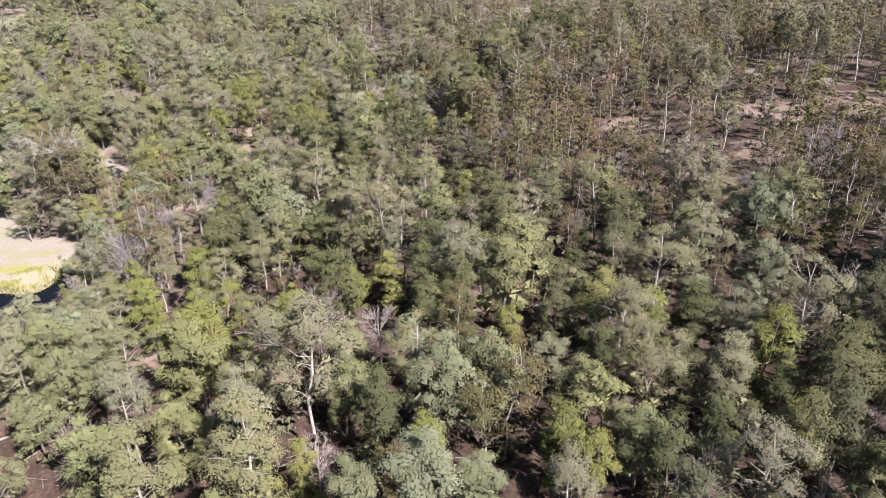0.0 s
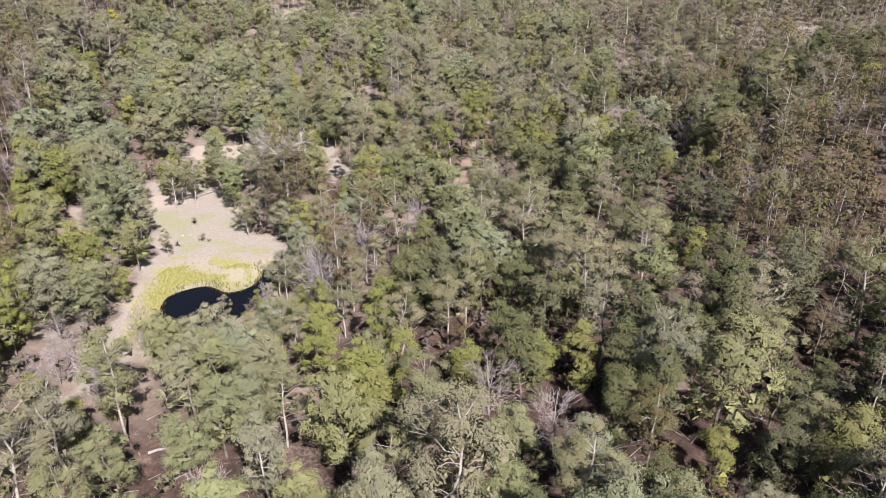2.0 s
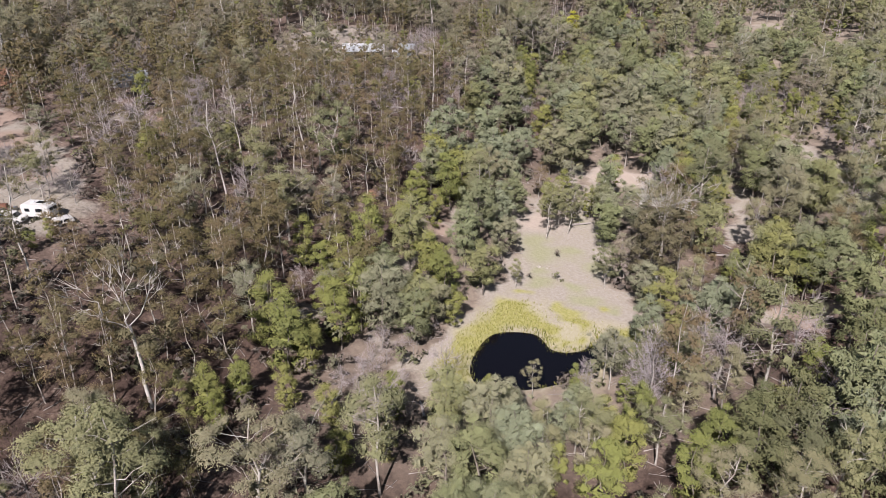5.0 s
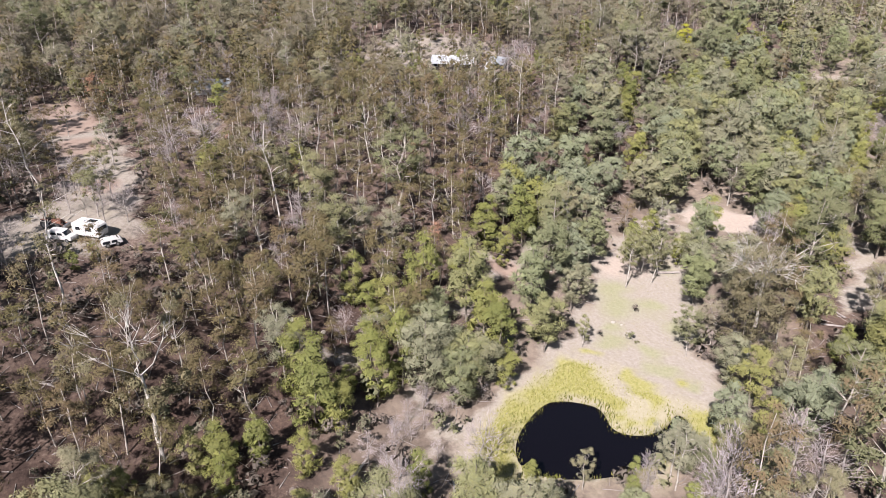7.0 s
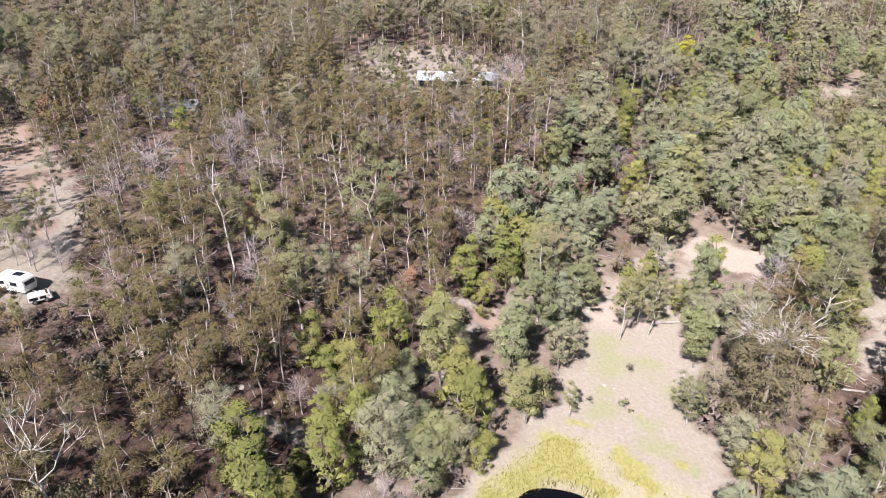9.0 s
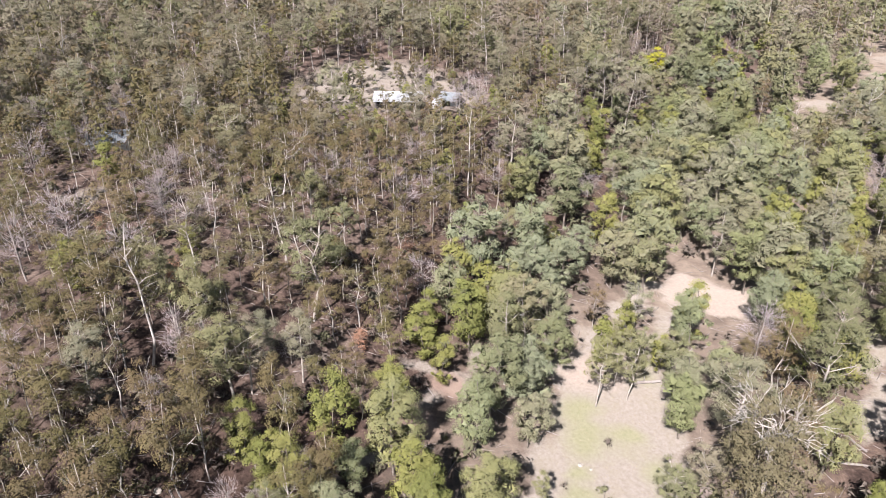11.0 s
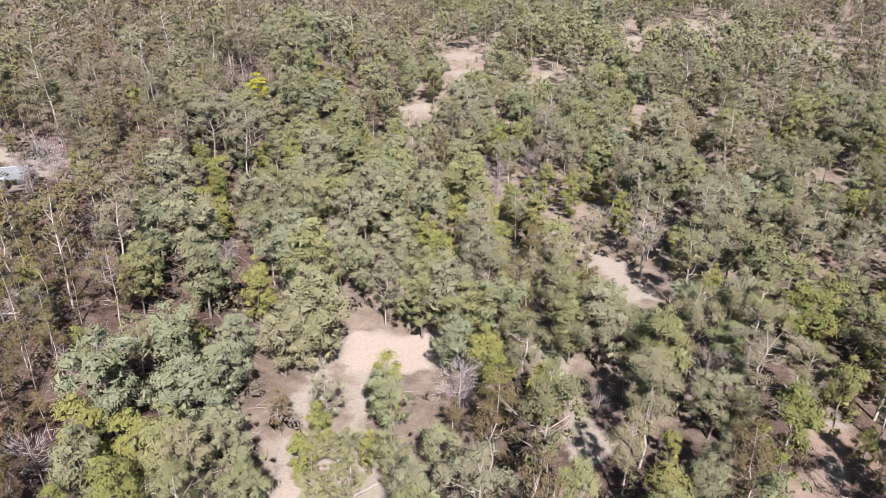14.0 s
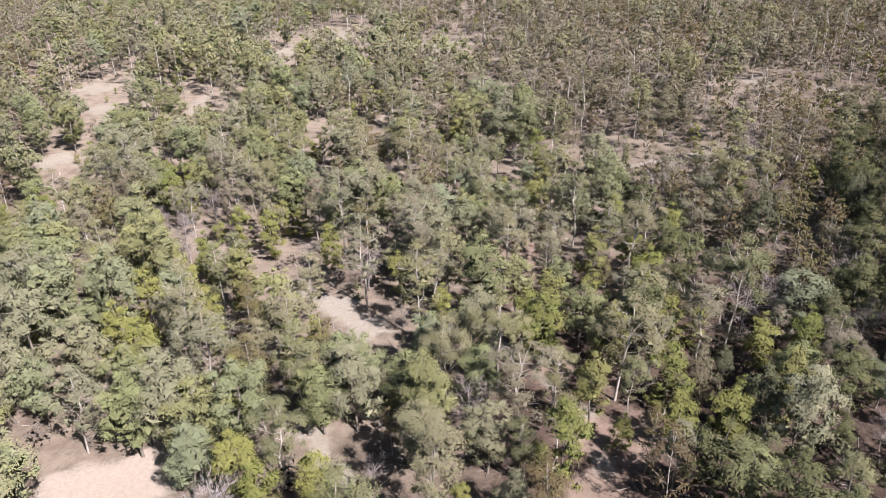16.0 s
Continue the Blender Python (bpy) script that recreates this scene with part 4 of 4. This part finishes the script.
for x, y, ok, a, b in zip(ux, uy, seen(ux, uy) & ((open_land(ux, uy) < 0.25) | yard) & ((dry(ux, uy) > 0.5) | (rng.random(MORE) < 0.4)), rng.random(MORE), rng.random(MORE)):
    if ok and len(under) < 3400:
        under.append((x, y, 0.4 + 1.15 * a * a, 360 * b))
wood_stuff("shrub", under, LIGHT, "_undergrowth")

# fallen sticks and bark all over the woodland floor
sticks = []
sx, sy, sa, sl = rng.uniform(-240, 90, 9000), rng.uniform(28, 290, 9000), rng.uniform(0, 2 * math.pi, 9000), rng.uniform(0.8, 3.2, 9000)
keep_stick = seen(sx, sy) & (open_land(sx, sy) < 0.4)
ex, ey = sx + sl * np.cos(sa), sy + sl * np.sin(sa)
sz, ez = height(sx, sy) + 0.08, height(ex, ey) + 0.10
for i in np.flatnonzero(keep_stick):
    sticks.append(tube([(sx[i], sy[i], sz[i]), (ex[i], ey[i], ez[i])], (0.04 + 0.06 * (i % 7) / 7, 0.03), 3))
ob = new("fallen_sticks", mesh_from("fallen_sticks", *join(sticks), BARK["dead"]))
tagged(ob, "pale fallen sticks and bark on leaf litter", "sticks", kind="stuff")

# ---- the two old trees with white limbs ----
def old_tree(name, label, x, y, seed, fork, top, reach, stem, leaf_count, leaf_low, limbs, bark, boughs, skirt):
    """A big old gum: stout trunk, bare white limbs that spread and branch, thin foliage."""
    rng = np.random.default_rng(seed)
    wood, clumps = [], []
    base = np.array([rng.normal(0, 0.3), rng.normal(0, 0.3), fork])
    wood.append(tube(bent(rng, np.array([0, 0, -0.5]), base, 7, 0.12), stem * np.linspace(1.25, 0.8, 7), 9))
    for i in range(limbs):
        a = i * 6.3 / limbs + rng.normal(0, 0.2)
        r = reach * rng.uniform(0.6, 1.0)
        start = base - [0, 0, rng.uniform(0, fork * 0.07)]
        end = base + [math.cos(a) * r, math.sin(a) * r, (top - fork) * rng.uniform(0.35, 1.0)]
        limb = bent(rng, start, end, 7, 0.42)
        wood.append(tube(limb, stem * np.linspace(0.38, 0.11, 7), 6))
        for _ in range(boughs):
            k = rng.integers(2, 6)
            tip = limb[k] + (end - start) * rng.uniform(0.15, 0.35) + rng.normal(0, 0.14 * reach, 3) + [0, 0, 0.3]
            twig = bent(rng, limb[k], tip, 4, 0.24)
            wood.append(tube(twig, stem * np.linspace(0.16, 0.05, 4), 4))
            for _ in range(5):
                end2 = tip + (tip - limb[k]) * 0.3 + rng.normal(0, 0.6, 3)
                wood.append(tube(bent(rng, twig[2], end2, 4, 0.13), (0.04, 0.03, 0.022, 0.012), 3))
            if rng.random() < 0.6:
                clumps.append(tip + rng.normal(0, 0.5, 3) + [0, 0, -0.4])
        for _ in range(skirt):
            clumps.append(base + [math.cos(a) * reach * rng.uniform(0.05, 1.1), math.sin(a) * reach * rng.uniform(0.05, 1.1), -fork * rng.uniform(0.05, leaf_low)])
    tree = tagged(new(name), label, "tree")
    part = new("trunk", mesh_from("trunk", *join(wood), BARK[bark], True))
    part.parent = tree
    clumps = np.array(clumps)
    leaves = sprays(rng, clumps, rng.uniform(0.6, 1.3, len(clumps)), leaf_count, 0.15, core=0.4)
    part = new("crown", leaf_mesh("crown", leaves, LEAF["tall"][0]))
    part.parent = tree
    tree.matrix_basis = Matrix.Translation((x, y, float(height(x, y))))


old_tree("old_gum_tree", "huge old gum with spreading bare white limbs, thin brownish foliage", -75.5, 132, 3, 16.5, 20.5, 4.6, 0.24, 17000, 0.75, 9, "white", 6, 15)
old_tree("white_gum_tree", "tall half-dead white gum with forked bare limbs on the hillside", -86, 48, 8, 12.5, 22.0, 5.5, 0.22, 6000, 0.3, 4, "white", 4, 5)

# ---- buildings, vehicles and small things ----
def part(name, bm, material, parent, label=""):
    me = bpy.data.meshes.new(name)
    bm.to_mesh(me)
    bm.free()
    me.materials.append(material)
    ob = new(name, me)
    ob.parent = parent
    if label:
        ob["label"] = label
    return ob


def box(size, at=(0, 0, 0), bevel=0.0, turn=None):
    bm = bmesh.new()
    bmesh.ops.create_cube(bm, size=1.0, matrix=Matrix.Translation(at) @ (turn or Matrix()) @ Matrix.Diagonal((*size, 1)))
    if bevel:
        bmesh.ops.bevel(bm, geom=bm.edges[:], offset=bevel, segments=2, affect="EDGES")
    return bm


def rod(a, b, r, sides=8, r2=None):
    bm = bmesh.new()
    a, b = Vector(a), Vector(b)
    turn = (b - a).to_track_quat("Z", "Y").to_matrix().to_4x4()
    bmesh.ops.create_cone(bm, cap_ends=True, segments=sides, radius1=r, radius2=r if r2 is None else r2, depth=(b - a).length, matrix=Matrix.Translation((a + b) / 2) @ turn)
    return bm


def profile(points, width, bevel=0.04):
    """A side outline in x and z, pulled out to a width along y."""
    bm = bmesh.new()
    f = bm.faces.new([bm.verts.new((x, -width / 2, z)) for x, z in points])
    up = bmesh.ops.extrude_face_region(bm, geom=[f])["geom"]
    bmesh.ops.translate(bm, verts=[v for v in up if isinstance(v, bmesh.types.BMVert)], vec=(0, width, 0))
    bmesh.ops.recalc_face_normals(bm, faces=bm.faces[:])
    if bevel:
        bmesh.ops.bevel(bm, geom=bm.edges[:], offset=bevel, segments=2, affect="EDGES")
    return bm


def at_ground(ob, x, y, turn):
    ob.matrix_basis = Matrix.Translation((x, y, float(height(x, y)))) @ pose(0, 0, 0, 0, 0, turn)
    return ob


WHITE = plain_material("white_vehicle_paint", (0.50, 0.49, 0.47), 0.4, 0.0, 0.10)
TIN = plain_material("weathered_white_tin", (0.56, 0.58, 0.60), 0.5, 0.0, 0.22, 0.8)
BLUE_TIN = plain_material("faded_blue_grey_tin", (0.34, 0.37, 0.39), 0.5, 0.0, 0.2, 0.8)
TIMBER = plain_material("grey_timber", (0.20, 0.165, 0.13), 0.85, 0.0, 0.3, 2.0)
DARK_WALL = plain_material("dark_weatherboard", (0.11, 0.10, 0.09), 0.8, 0.0, 0.25)
RUBBER = plain_material("black_rubber", (0.02, 0.02, 0.02), 0.8, 0.0, 0.2)
RUST = plain_material("rusty_orange_machine_paint", (0.15, 0.066, 0.042), 0.75, 0.0, 0.35)
STEEL = plain_material("dull_steel", (0.30, 0.30, 0.30), 0.45, 0.8, 0.2)
DARK_CAR = plain_material("dark_car_paint", (0.03, 0.035, 0.045), 0.3, 0.0, 0.1)
STONE = plain_material("pale_stone", (0.33, 0.30, 0.26), 0.9, 0.0, 0.25)


def glass_material():
    m, nt, nodes, links, b = nodes_of("dark_window_glass")
    b.inputs["Base Color"].default_value = (0.012, 0.014, 0.017, 1)
    b.inputs["Roughness"].default_value = 0.08
    return m


GLASS = glass_material()


def wheel(parent, x, y, r, w):
    tyre = part("wheel", rod((x, y - w / 2, r), (x, y + w / 2, r), r, 18), RUBBER, parent)
    side = 1 if y > 0 else -1
    part("rim", rod((x, y + side * (w / 2 - 0.01), r), (x, y + side * (w / 2 + 0.015), r), r * 0.55, 12), STEEL, tyre)


def caravan():
    van = tagged(new("caravan"), "white camper caravan with dark front window parked on dirt", "caravan")
    part("body", profile([(-2.5, 0.55), (-2.55, 2.5), (-2.2, 2.72), (1.6, 2.72), (2.35, 2.35), (2.6, 1.5), (2.45, 0.55)], 2.3, 0.07), WHITE, van)
    part("front_window", box((0.03, 1.7, 0.55), (2.52, 0, 1.88), 0.01, pose(0, 0, 0, 0, -18, 0)), GLASS, van)
    for y in (-1.155, 1.155):
        part("side_window", box((1.2, 0.03, 0.6), (0.7, y, 1.75), 0.01), GLASS, van)
        part("rear_side_window", box((0.9, 0.03, 0.55), (-1.4, y, 1.75), 0.01), GLASS, van)
        wheel(van, -0.3, y * 0.93, 0.33, 0.2)
    part("door", box((0.65, 0.035, 1.75), (-0.35, -1.155, 1.45), 0.01), TIN, van)
    part("roof_vent", box((0.6, 0.6, 0.14), (-0.9, 0, 2.78), 0.03), TIN, van)
    part("solar_panel", box((1.5, 0.9, 0.05), (0.6, 0.2, 2.76), 0.008), GLASS, van, "dark blue solar panel")
    part("tow_bar", rod((2.4, 0, 0.5), (3.6, 0, 0.48), 0.05), STEEL, van)
    part("jockey_wheel", rod((3.3, 0.1, 0.0), (3.3, 0.1, 0.55), 0.05), STEEL, van)
    part("bumper", box((0.12, 2.1, 0.18), (-2.58, 0, 0.55), 0.03), STEEL, van)
    return van


def wagon(name, label, paint, long=4.4, tall=1.78):
    car = tagged(new(name), label, "car")
    h = long / 2
    part("body", profile([(-h, 0.4), (-h + 0.02, 1.05), (-h + 0.12, tall - 0.1), (-h + 0.35, tall), (0.35, tall), (0.75, tall - 0.08), (1.3, 1.12), (h - 0.1, 0.98), (h, 0.75), (h, 0.4)], 1.75, 0.05), paint, car)
    part("windscreen", box((0.03, 1.4, 0.75), (1.06, 0, (tall + 1.1) / 2 + 0.0), 0.01, pose(0, 0, 0, 0, -42, 0)), GLASS, car)
    part("rear_window", box((0.03, 1.3, 0.45), (-h + 0.05, 0, tall - 0.38), 0.01), GLASS, car)
    for y in (-0.885, 0.885):
        part("front_side_window", box((0.85, 0.03, 0.42), (0.35, y, tall - 0.38), 0.01), GLASS, car)
        part("rear_side_window", box((1.1, 0.03, 0.42), (-0.85, y, tall - 0.38), 0.01), GLASS, car)
        part("mirror", box((0.12, 0.16, 0.14), (0.95, y * 1.1, 1.15), 0.02), paint, car)
        part("headlight", box((0.05, 0.3, 0.14), (h - 0.01, y * 0.72, 0.82), 0.01), STEEL, car)
        for x in (-h + 0.8, h - 0.8):
            wheel(car, x, y * 0.9, 0.35, 0.22)
    part("bumper", box((0.14, 1.7, 0.2), (h + 0.02, 0, 0.5), 0.03), STEEL, car)
    return car


def tractor():
    t = tagged(new("tractor"), "old rusty orange tractor with large rear tyres on dirt", "tractor")
    part("bonnet", box((1.7, 0.7, 0.7), (0.85, 0, 1.15), 0.06), RUST, t)
    part("chassis", box((2.6, 0.45, 0.4), (0.4, 0, 0.7), 0.03), STEEL, t)
    part("seat", box((0.5, 0.5, 0.1), (-0.75, 0, 1.25), 0.04), RUBBER, t)
    part("backrest", box((0.1, 0.5, 0.4), (-1.0, 0, 1.5), 0.04), RUBBER, t)
    part("steering_wheel", rod((-0.25, 0, 1.55), (-0.2, 0, 1.58), 0.22, 12), RUBBER, t)
    part("exhaust", rod((1.2, 0.2, 1.45), (1.2, 0.2, 2.3), 0.045), STEEL, t)
    part("roll_bar", rod((-1.05, -0.5, 1.0), (-1.05, -0.5, 2.35), 0.05), RUST, t)
    part("roll_bar", rod((-1.05, 0.5, 1.0), (-1.05, 0.5, 2.35), 0.05), RUST, t)
    part("roll_bar", rod((-1.05, -0.5, 2.35), (-1.05, 0.5, 2.35), 0.05), RUST, t)
    for y in (-0.85, 0.85):
        wheel(t, -0.75, y, 0.82, 0.42)
        wheel(t, 1.35, y * 0.8, 0.45, 0.26)
        part("mudguard", box((1.3, 0.45, 0.06), (-0.75, y, 1.7), 0.02), RUST, t)
        part("loader_arm", rod((-0.2, y * 0.6, 1.5), (2.4, y * 0.6, 0.6), 0.07), RUST, t)
    part("bucket", box((0.6, 1.7, 0.5), (2.6, 0, 0.5), 0.05), STEEL, t)
    return t


at_ground(caravan(), -130.0, 42.4, 49)
at_ground(wagon("car", "white four-wheel-drive wagon parked on pale dirt", WHITE), -130.2, 38.2, 54)
at_ground(tractor(), -136.4, 36.6, 57)
at_ground(wagon("car", "white hatchback car half hidden by shrubs", WHITE, 3.1, 1.25), -127.2, 45.2, 100)
at_ground(wagon("car", "dark car parked in the shade of far trees", DARK_CAR), -150, 545, 30)


def ridged(length, depth, drop, thick=0.06, waves=None):
    """A corrugated roof sheet: ridges run down the slope, the slope falls along y."""
    n = int(length / 0.38) * 2
    bm = bmesh.new()
    rows = []
    for y, z in ((-depth / 2, 0.0), (depth / 2, -drop)):
        rows.append([bm.verts.new((-length / 2 + length * i / n, y, z + (0.05 if i % 2 else 0.0))) for i in range(n + 1)])
    for i in range(n):
        bm.faces.new((rows[0][i], rows[0][i + 1], rows[1][i + 1], rows[1][i]))
    bmesh.ops.solidify(bm, geom=bm.faces[:], thickness=thick)
    return bm


def cottage(name, label, long, deep, wall_height, roof_material, wall_material, openings):
    h = tagged(new(name), label, "house")
    part("wall", box((long, deep, wall_height + 0.6), (0, 0, wall_height / 2 - 0.3), 0.02), wall_material, h)
    rise = deep * 0.22
    for side in (1, -1):
        sheet = ridged(long + 0.9, deep / 2 + 0.9, rise + 0.3)
        bmesh.ops.transform(sheet, verts=sheet.verts[:], matrix=Matrix.Translation((0, side * (deep / 4 + 0.4), wall_height + rise + 0.12)) @ Matrix.Rotation(0 if side > 0 else math.pi, 4, "Z"))
        part("roof", sheet, roof_material, h)
    part("ridge_cap", rod((-long / 2 - 0.45, 0, wall_height + rise + 0.17), (long / 2 + 0.45, 0, wall_height + rise + 0.17), 0.12, 6), roof_material, h)
    for i in range(openings):
        x = -long / 2 + long * (i + 0.5) / openings
        if i == openings // 2:
            part("door", box((0.9, 0.08, 2.0), (x, -deep / 2 - 0.02, 1.0), 0.01), TIMBER, h)
        else:
            w = part("window", box((1.3, 0.10, 1.1), (x, -deep / 2 - 0.02, 1.5), 0.01), TIN, h)
            part("pane", box((1.1, 0.04, 0.9), (x, -deep / 2 - 0.075, 1.5)), GLASS, w)
    for i in range(int(long / 3) + 1):
        x = -long / 2 + long * i / int(long / 3)
        part("veranda_post", rod((x, -deep / 2 - 2.2, -0.6), (x, -deep / 2 - 2.2, 2.2), 0.07), TIMBER, h)
    sheet = ridged(long, 2.5, 0.35)
    bmesh.ops.transform(sheet, verts=sheet.verts[:], matrix=Matrix.Translation((0, -deep / 2 - 1.25, wall_height - 0.05)) @ Matrix.Rotation(math.pi, 4, "Z"))
    part("veranda_roof", sheet, roof_material, h)
    return h


def plot_turn(ax, ay, bx, by):
    return math.degrees(math.atan2(by - ay, bx - ax))


at_ground(cottage("house", "low house with white corrugated tin roof and dark veranda", 12.5, 5.0, 2.6, TIN, DARK_WALL, 6), -214.5, 146.0, plot_turn(-216.2, 138.5, -209.4, 149.7))
at_ground(cottage("shed", "small shed with faded blue-grey tin roof beside the house", 4.8, 4.0, 2.4, BLUE_TIN, TIN, 3), -210.5, 160.0, 49)
at_ground(cottage("cabin", "small cabin with faded blue-grey tin roof among trees", 8.5, 4.5, 2.4, BLUE_TIN, TIN, 3), -206.0, 72.5, 75)


def water_tank(x, y):
    t = tagged(new("water_tank"), "round pale corrugated water tank beside a house", "tank")
    part("tank", rod((0, 0, -0.2), (0, 0, 2.2), 1.5, 28), TIN, t)
    part("lid", rod((0, 0, 2.2), (0, 0, 2.5), 1.55, 28, 0.2), TIN, t)
    at_ground(t, x, y, 0)


water_tank(-209.5, 155.5)


def stock_fence(x, y, turn, bays):
    f = tagged(new("fence"), "weathered grey timber post and rail stock fence", "fence")
    for i in range(bays + 1):
        part("post", rod((i * 2.4, 0, -0.5), (i * 2.4, 0, 1.4), 0.09, 7), TIMBER, f)
    for z in (0.5, 0.9, 1.3):
        part("rail", rod((0, 0.09, z), (bays * 2.4, 0.09, z), 0.05, 6), TIMBER, f)
    at_ground(f, x, y, turn)


stock_fence(-258, 168, 60, 5)
stock_fence(-254, 181, 150, 4)


def fallen_log(x, y, turn, length, r, seed):
    rng = np.random.default_rng(seed)
    log = tagged(new("fallen_log"), "pale weathered fallen log lying on the ground", "log", "fallen logs")
    p = bent(rng, np.array([-length / 2, 0, r * 0.8]), np.array([length / 2, 0, r * 0.6]), 6, 0.06)
    pieces = [tube(p, r * np.linspace(1.1, 0.6, 6), 7)]
    for i in range(3):
        k = 2 + i
        tip = p[k] + [0.5, rng.choice((-1, 1)) * rng.uniform(0.5, 1.2), rng.uniform(0.2, 0.7)]
        pieces.append(tube(np.array([p[k], tip]), (r * 0.35, r * 0.12), 5))
    q = new("stem", mesh_from("stem", *join(pieces), BARK["dead"], True))
    q.parent = log
    at_ground(log, x, y, turn)


fallen_log(-103.9, 140.7, 70, 4.5, 0.28, 1)
fallen_log(-99, 76, 30, 6, 0.2, 2)
rng = np.random.default_rng(21)
count = 0
while count < 90:
    x, y = rng.uniform(-210, 40), rng.uniform(35, 260)
    if open_land(x, y) < 0.2 and bool(seen(x, y)):
        fallen_log(x, y, rng.uniform(0, 180), rng.uniform(3, 8), rng.uniform(0.10, 0.24), 30 + count)
        count += 1


def boulder(x, y, r, seed):
    bm = bmesh.new()
    bmesh.ops.create_icosphere(bm, subdivisions=2, radius=r)
    for v in bm.verts:
        v.co *= 1 + 0.3 * noise.noise(v.co * 1.3 / r + Vector((seed, 0, 0)))
        v.co.z *= 0.6
    me = bpy.data.meshes.new("boulder")
    bm.to_mesh(me)
    bm.free()
    me.materials.append(STONE)
    tagged(at_ground(new("boulder", me), x, y, 0), "pale weathered stone on bare dirt", "stone", "stones")


for i, (x, y, r) in enumerate([(-93.9, 120.5, 0.35), (-92.6, 121.3, 0.22), (-99, 74, 0.6), (-103, 71.5, 0.5), (-104.5, 73, 0.45), (-97, 70, 0.4), (-108, 69, 0.5)]):
    boulder(x, y, r, i)


# bushes on the open flat and at the water's edge
plant("shrub", [(-87.7, 119.7, 0.75, 0), (-94.8, 125.8, 0.5, 30), (-91.2, 115.8, 0.4, 60), (-61.5, 103, 1.3, 40), (-61, 98, 1.2, 80), (-61.5, 108, 1.1, 10), (-63, 90, 1.1, 10), (-82, 86, 1.1, 5),
                (-85, 90, 1.3, 80), (-80, 82, 1.2, 20), (-89, 96, 1.0, 50), (-91, 100, 1.2, 70)])


# ---- grass and sedge ----
def tufts(name, label, plot, inner, count, tall, spread, material, seed, gate, spots=None):
    rng = np.random.default_rng(seed)
    xs, ys = [p[0] for p in plot], [p[1] for p in plot]
    x, y = rng.uniform(min(xs), max(xs), count * 4), rng.uniform(min(ys), max(ys), count * 4)
    ok = (side_distance(x, y, plot) < 0.5) & (side_distance(x, y, inner) > -0.6)
    patch = np.sin(x * 0.9 + 1.7 * np.sin(y * 0.5)) * np.sin(y * 0.8 + 1.3 * np.sin(x * 0.6))
    ok &= (beds(x, y, spots) > rng.random(len(x))) if spots else patch > gate
    x, y = x[ok][:count], y[ok][:count]
    n = len(x)
    foot = np.column_stack((x, y, height(x, y) - 0.05))
    a = rng.uniform(0, 2 * math.pi, n)
    side = np.column_stack((np.cos(a), np.sin(a), np.zeros(n))) * (spread * rng.uniform(0.5, 1.2, n))[:, None]
    top = foot + np.column_stack((rng.normal(0, 0.15, n), rng.normal(0, 0.15, n), tall * rng.uniform(0.5, 1.2, n)))
    me = mesh_from(name, np.stack((foot + side, foot - side, top), 1).reshape(-1, 3), np.arange(n * 3).reshape(-1, 3), material)
    float_layer(me, "tone", np.repeat(rng.random(n), 3))
    tagged(new(name, me), label, "grass", kind="stuff")


SEDGE_LEAF = leaf_material("sedge_blades", [(0.125, 0.130, 0.03), (0.19, 0.186, 0.045), (0.235, 0.222, 0.075), (0.28, 0.255, 0.13)], True)
RUSH_LEAF = leaf_material("rush_blades", [(0.055, 0.055, 0.018), (0.10, 0.105, 0.025), (0.15, 0.15, 0.035), (0.20, 0.185, 0.06)], True)
STRAW = leaf_material("dry_straw", [(0.20, 0.17, 0.115), (0.25, 0.21, 0.145), (0.28, 0.24, 0.17), (0.21, 0.19, 0.10)], True)
tufts("sedge", "yellow-green sedge round a pond", SEDGE, POND, 6500, 0.4, 0.07, SEDGE_LEAF, 5, -0.7, SEDGE_BEDS)
tufts("rushes", "ragged green-brown rushes along the water's edge", SEDGE, POND, 3600, 0.7, 0.10, RUSH_LEAF, 8, 0.0, [(x, y, 0.8) for x, y in POND[::3]])
tufts("dry_grass", "thin dry straw-coloured grass on bare dirt", FLAT, SEDGE, 4000, 0.22, 0.06, STRAW, 6, 0.0)
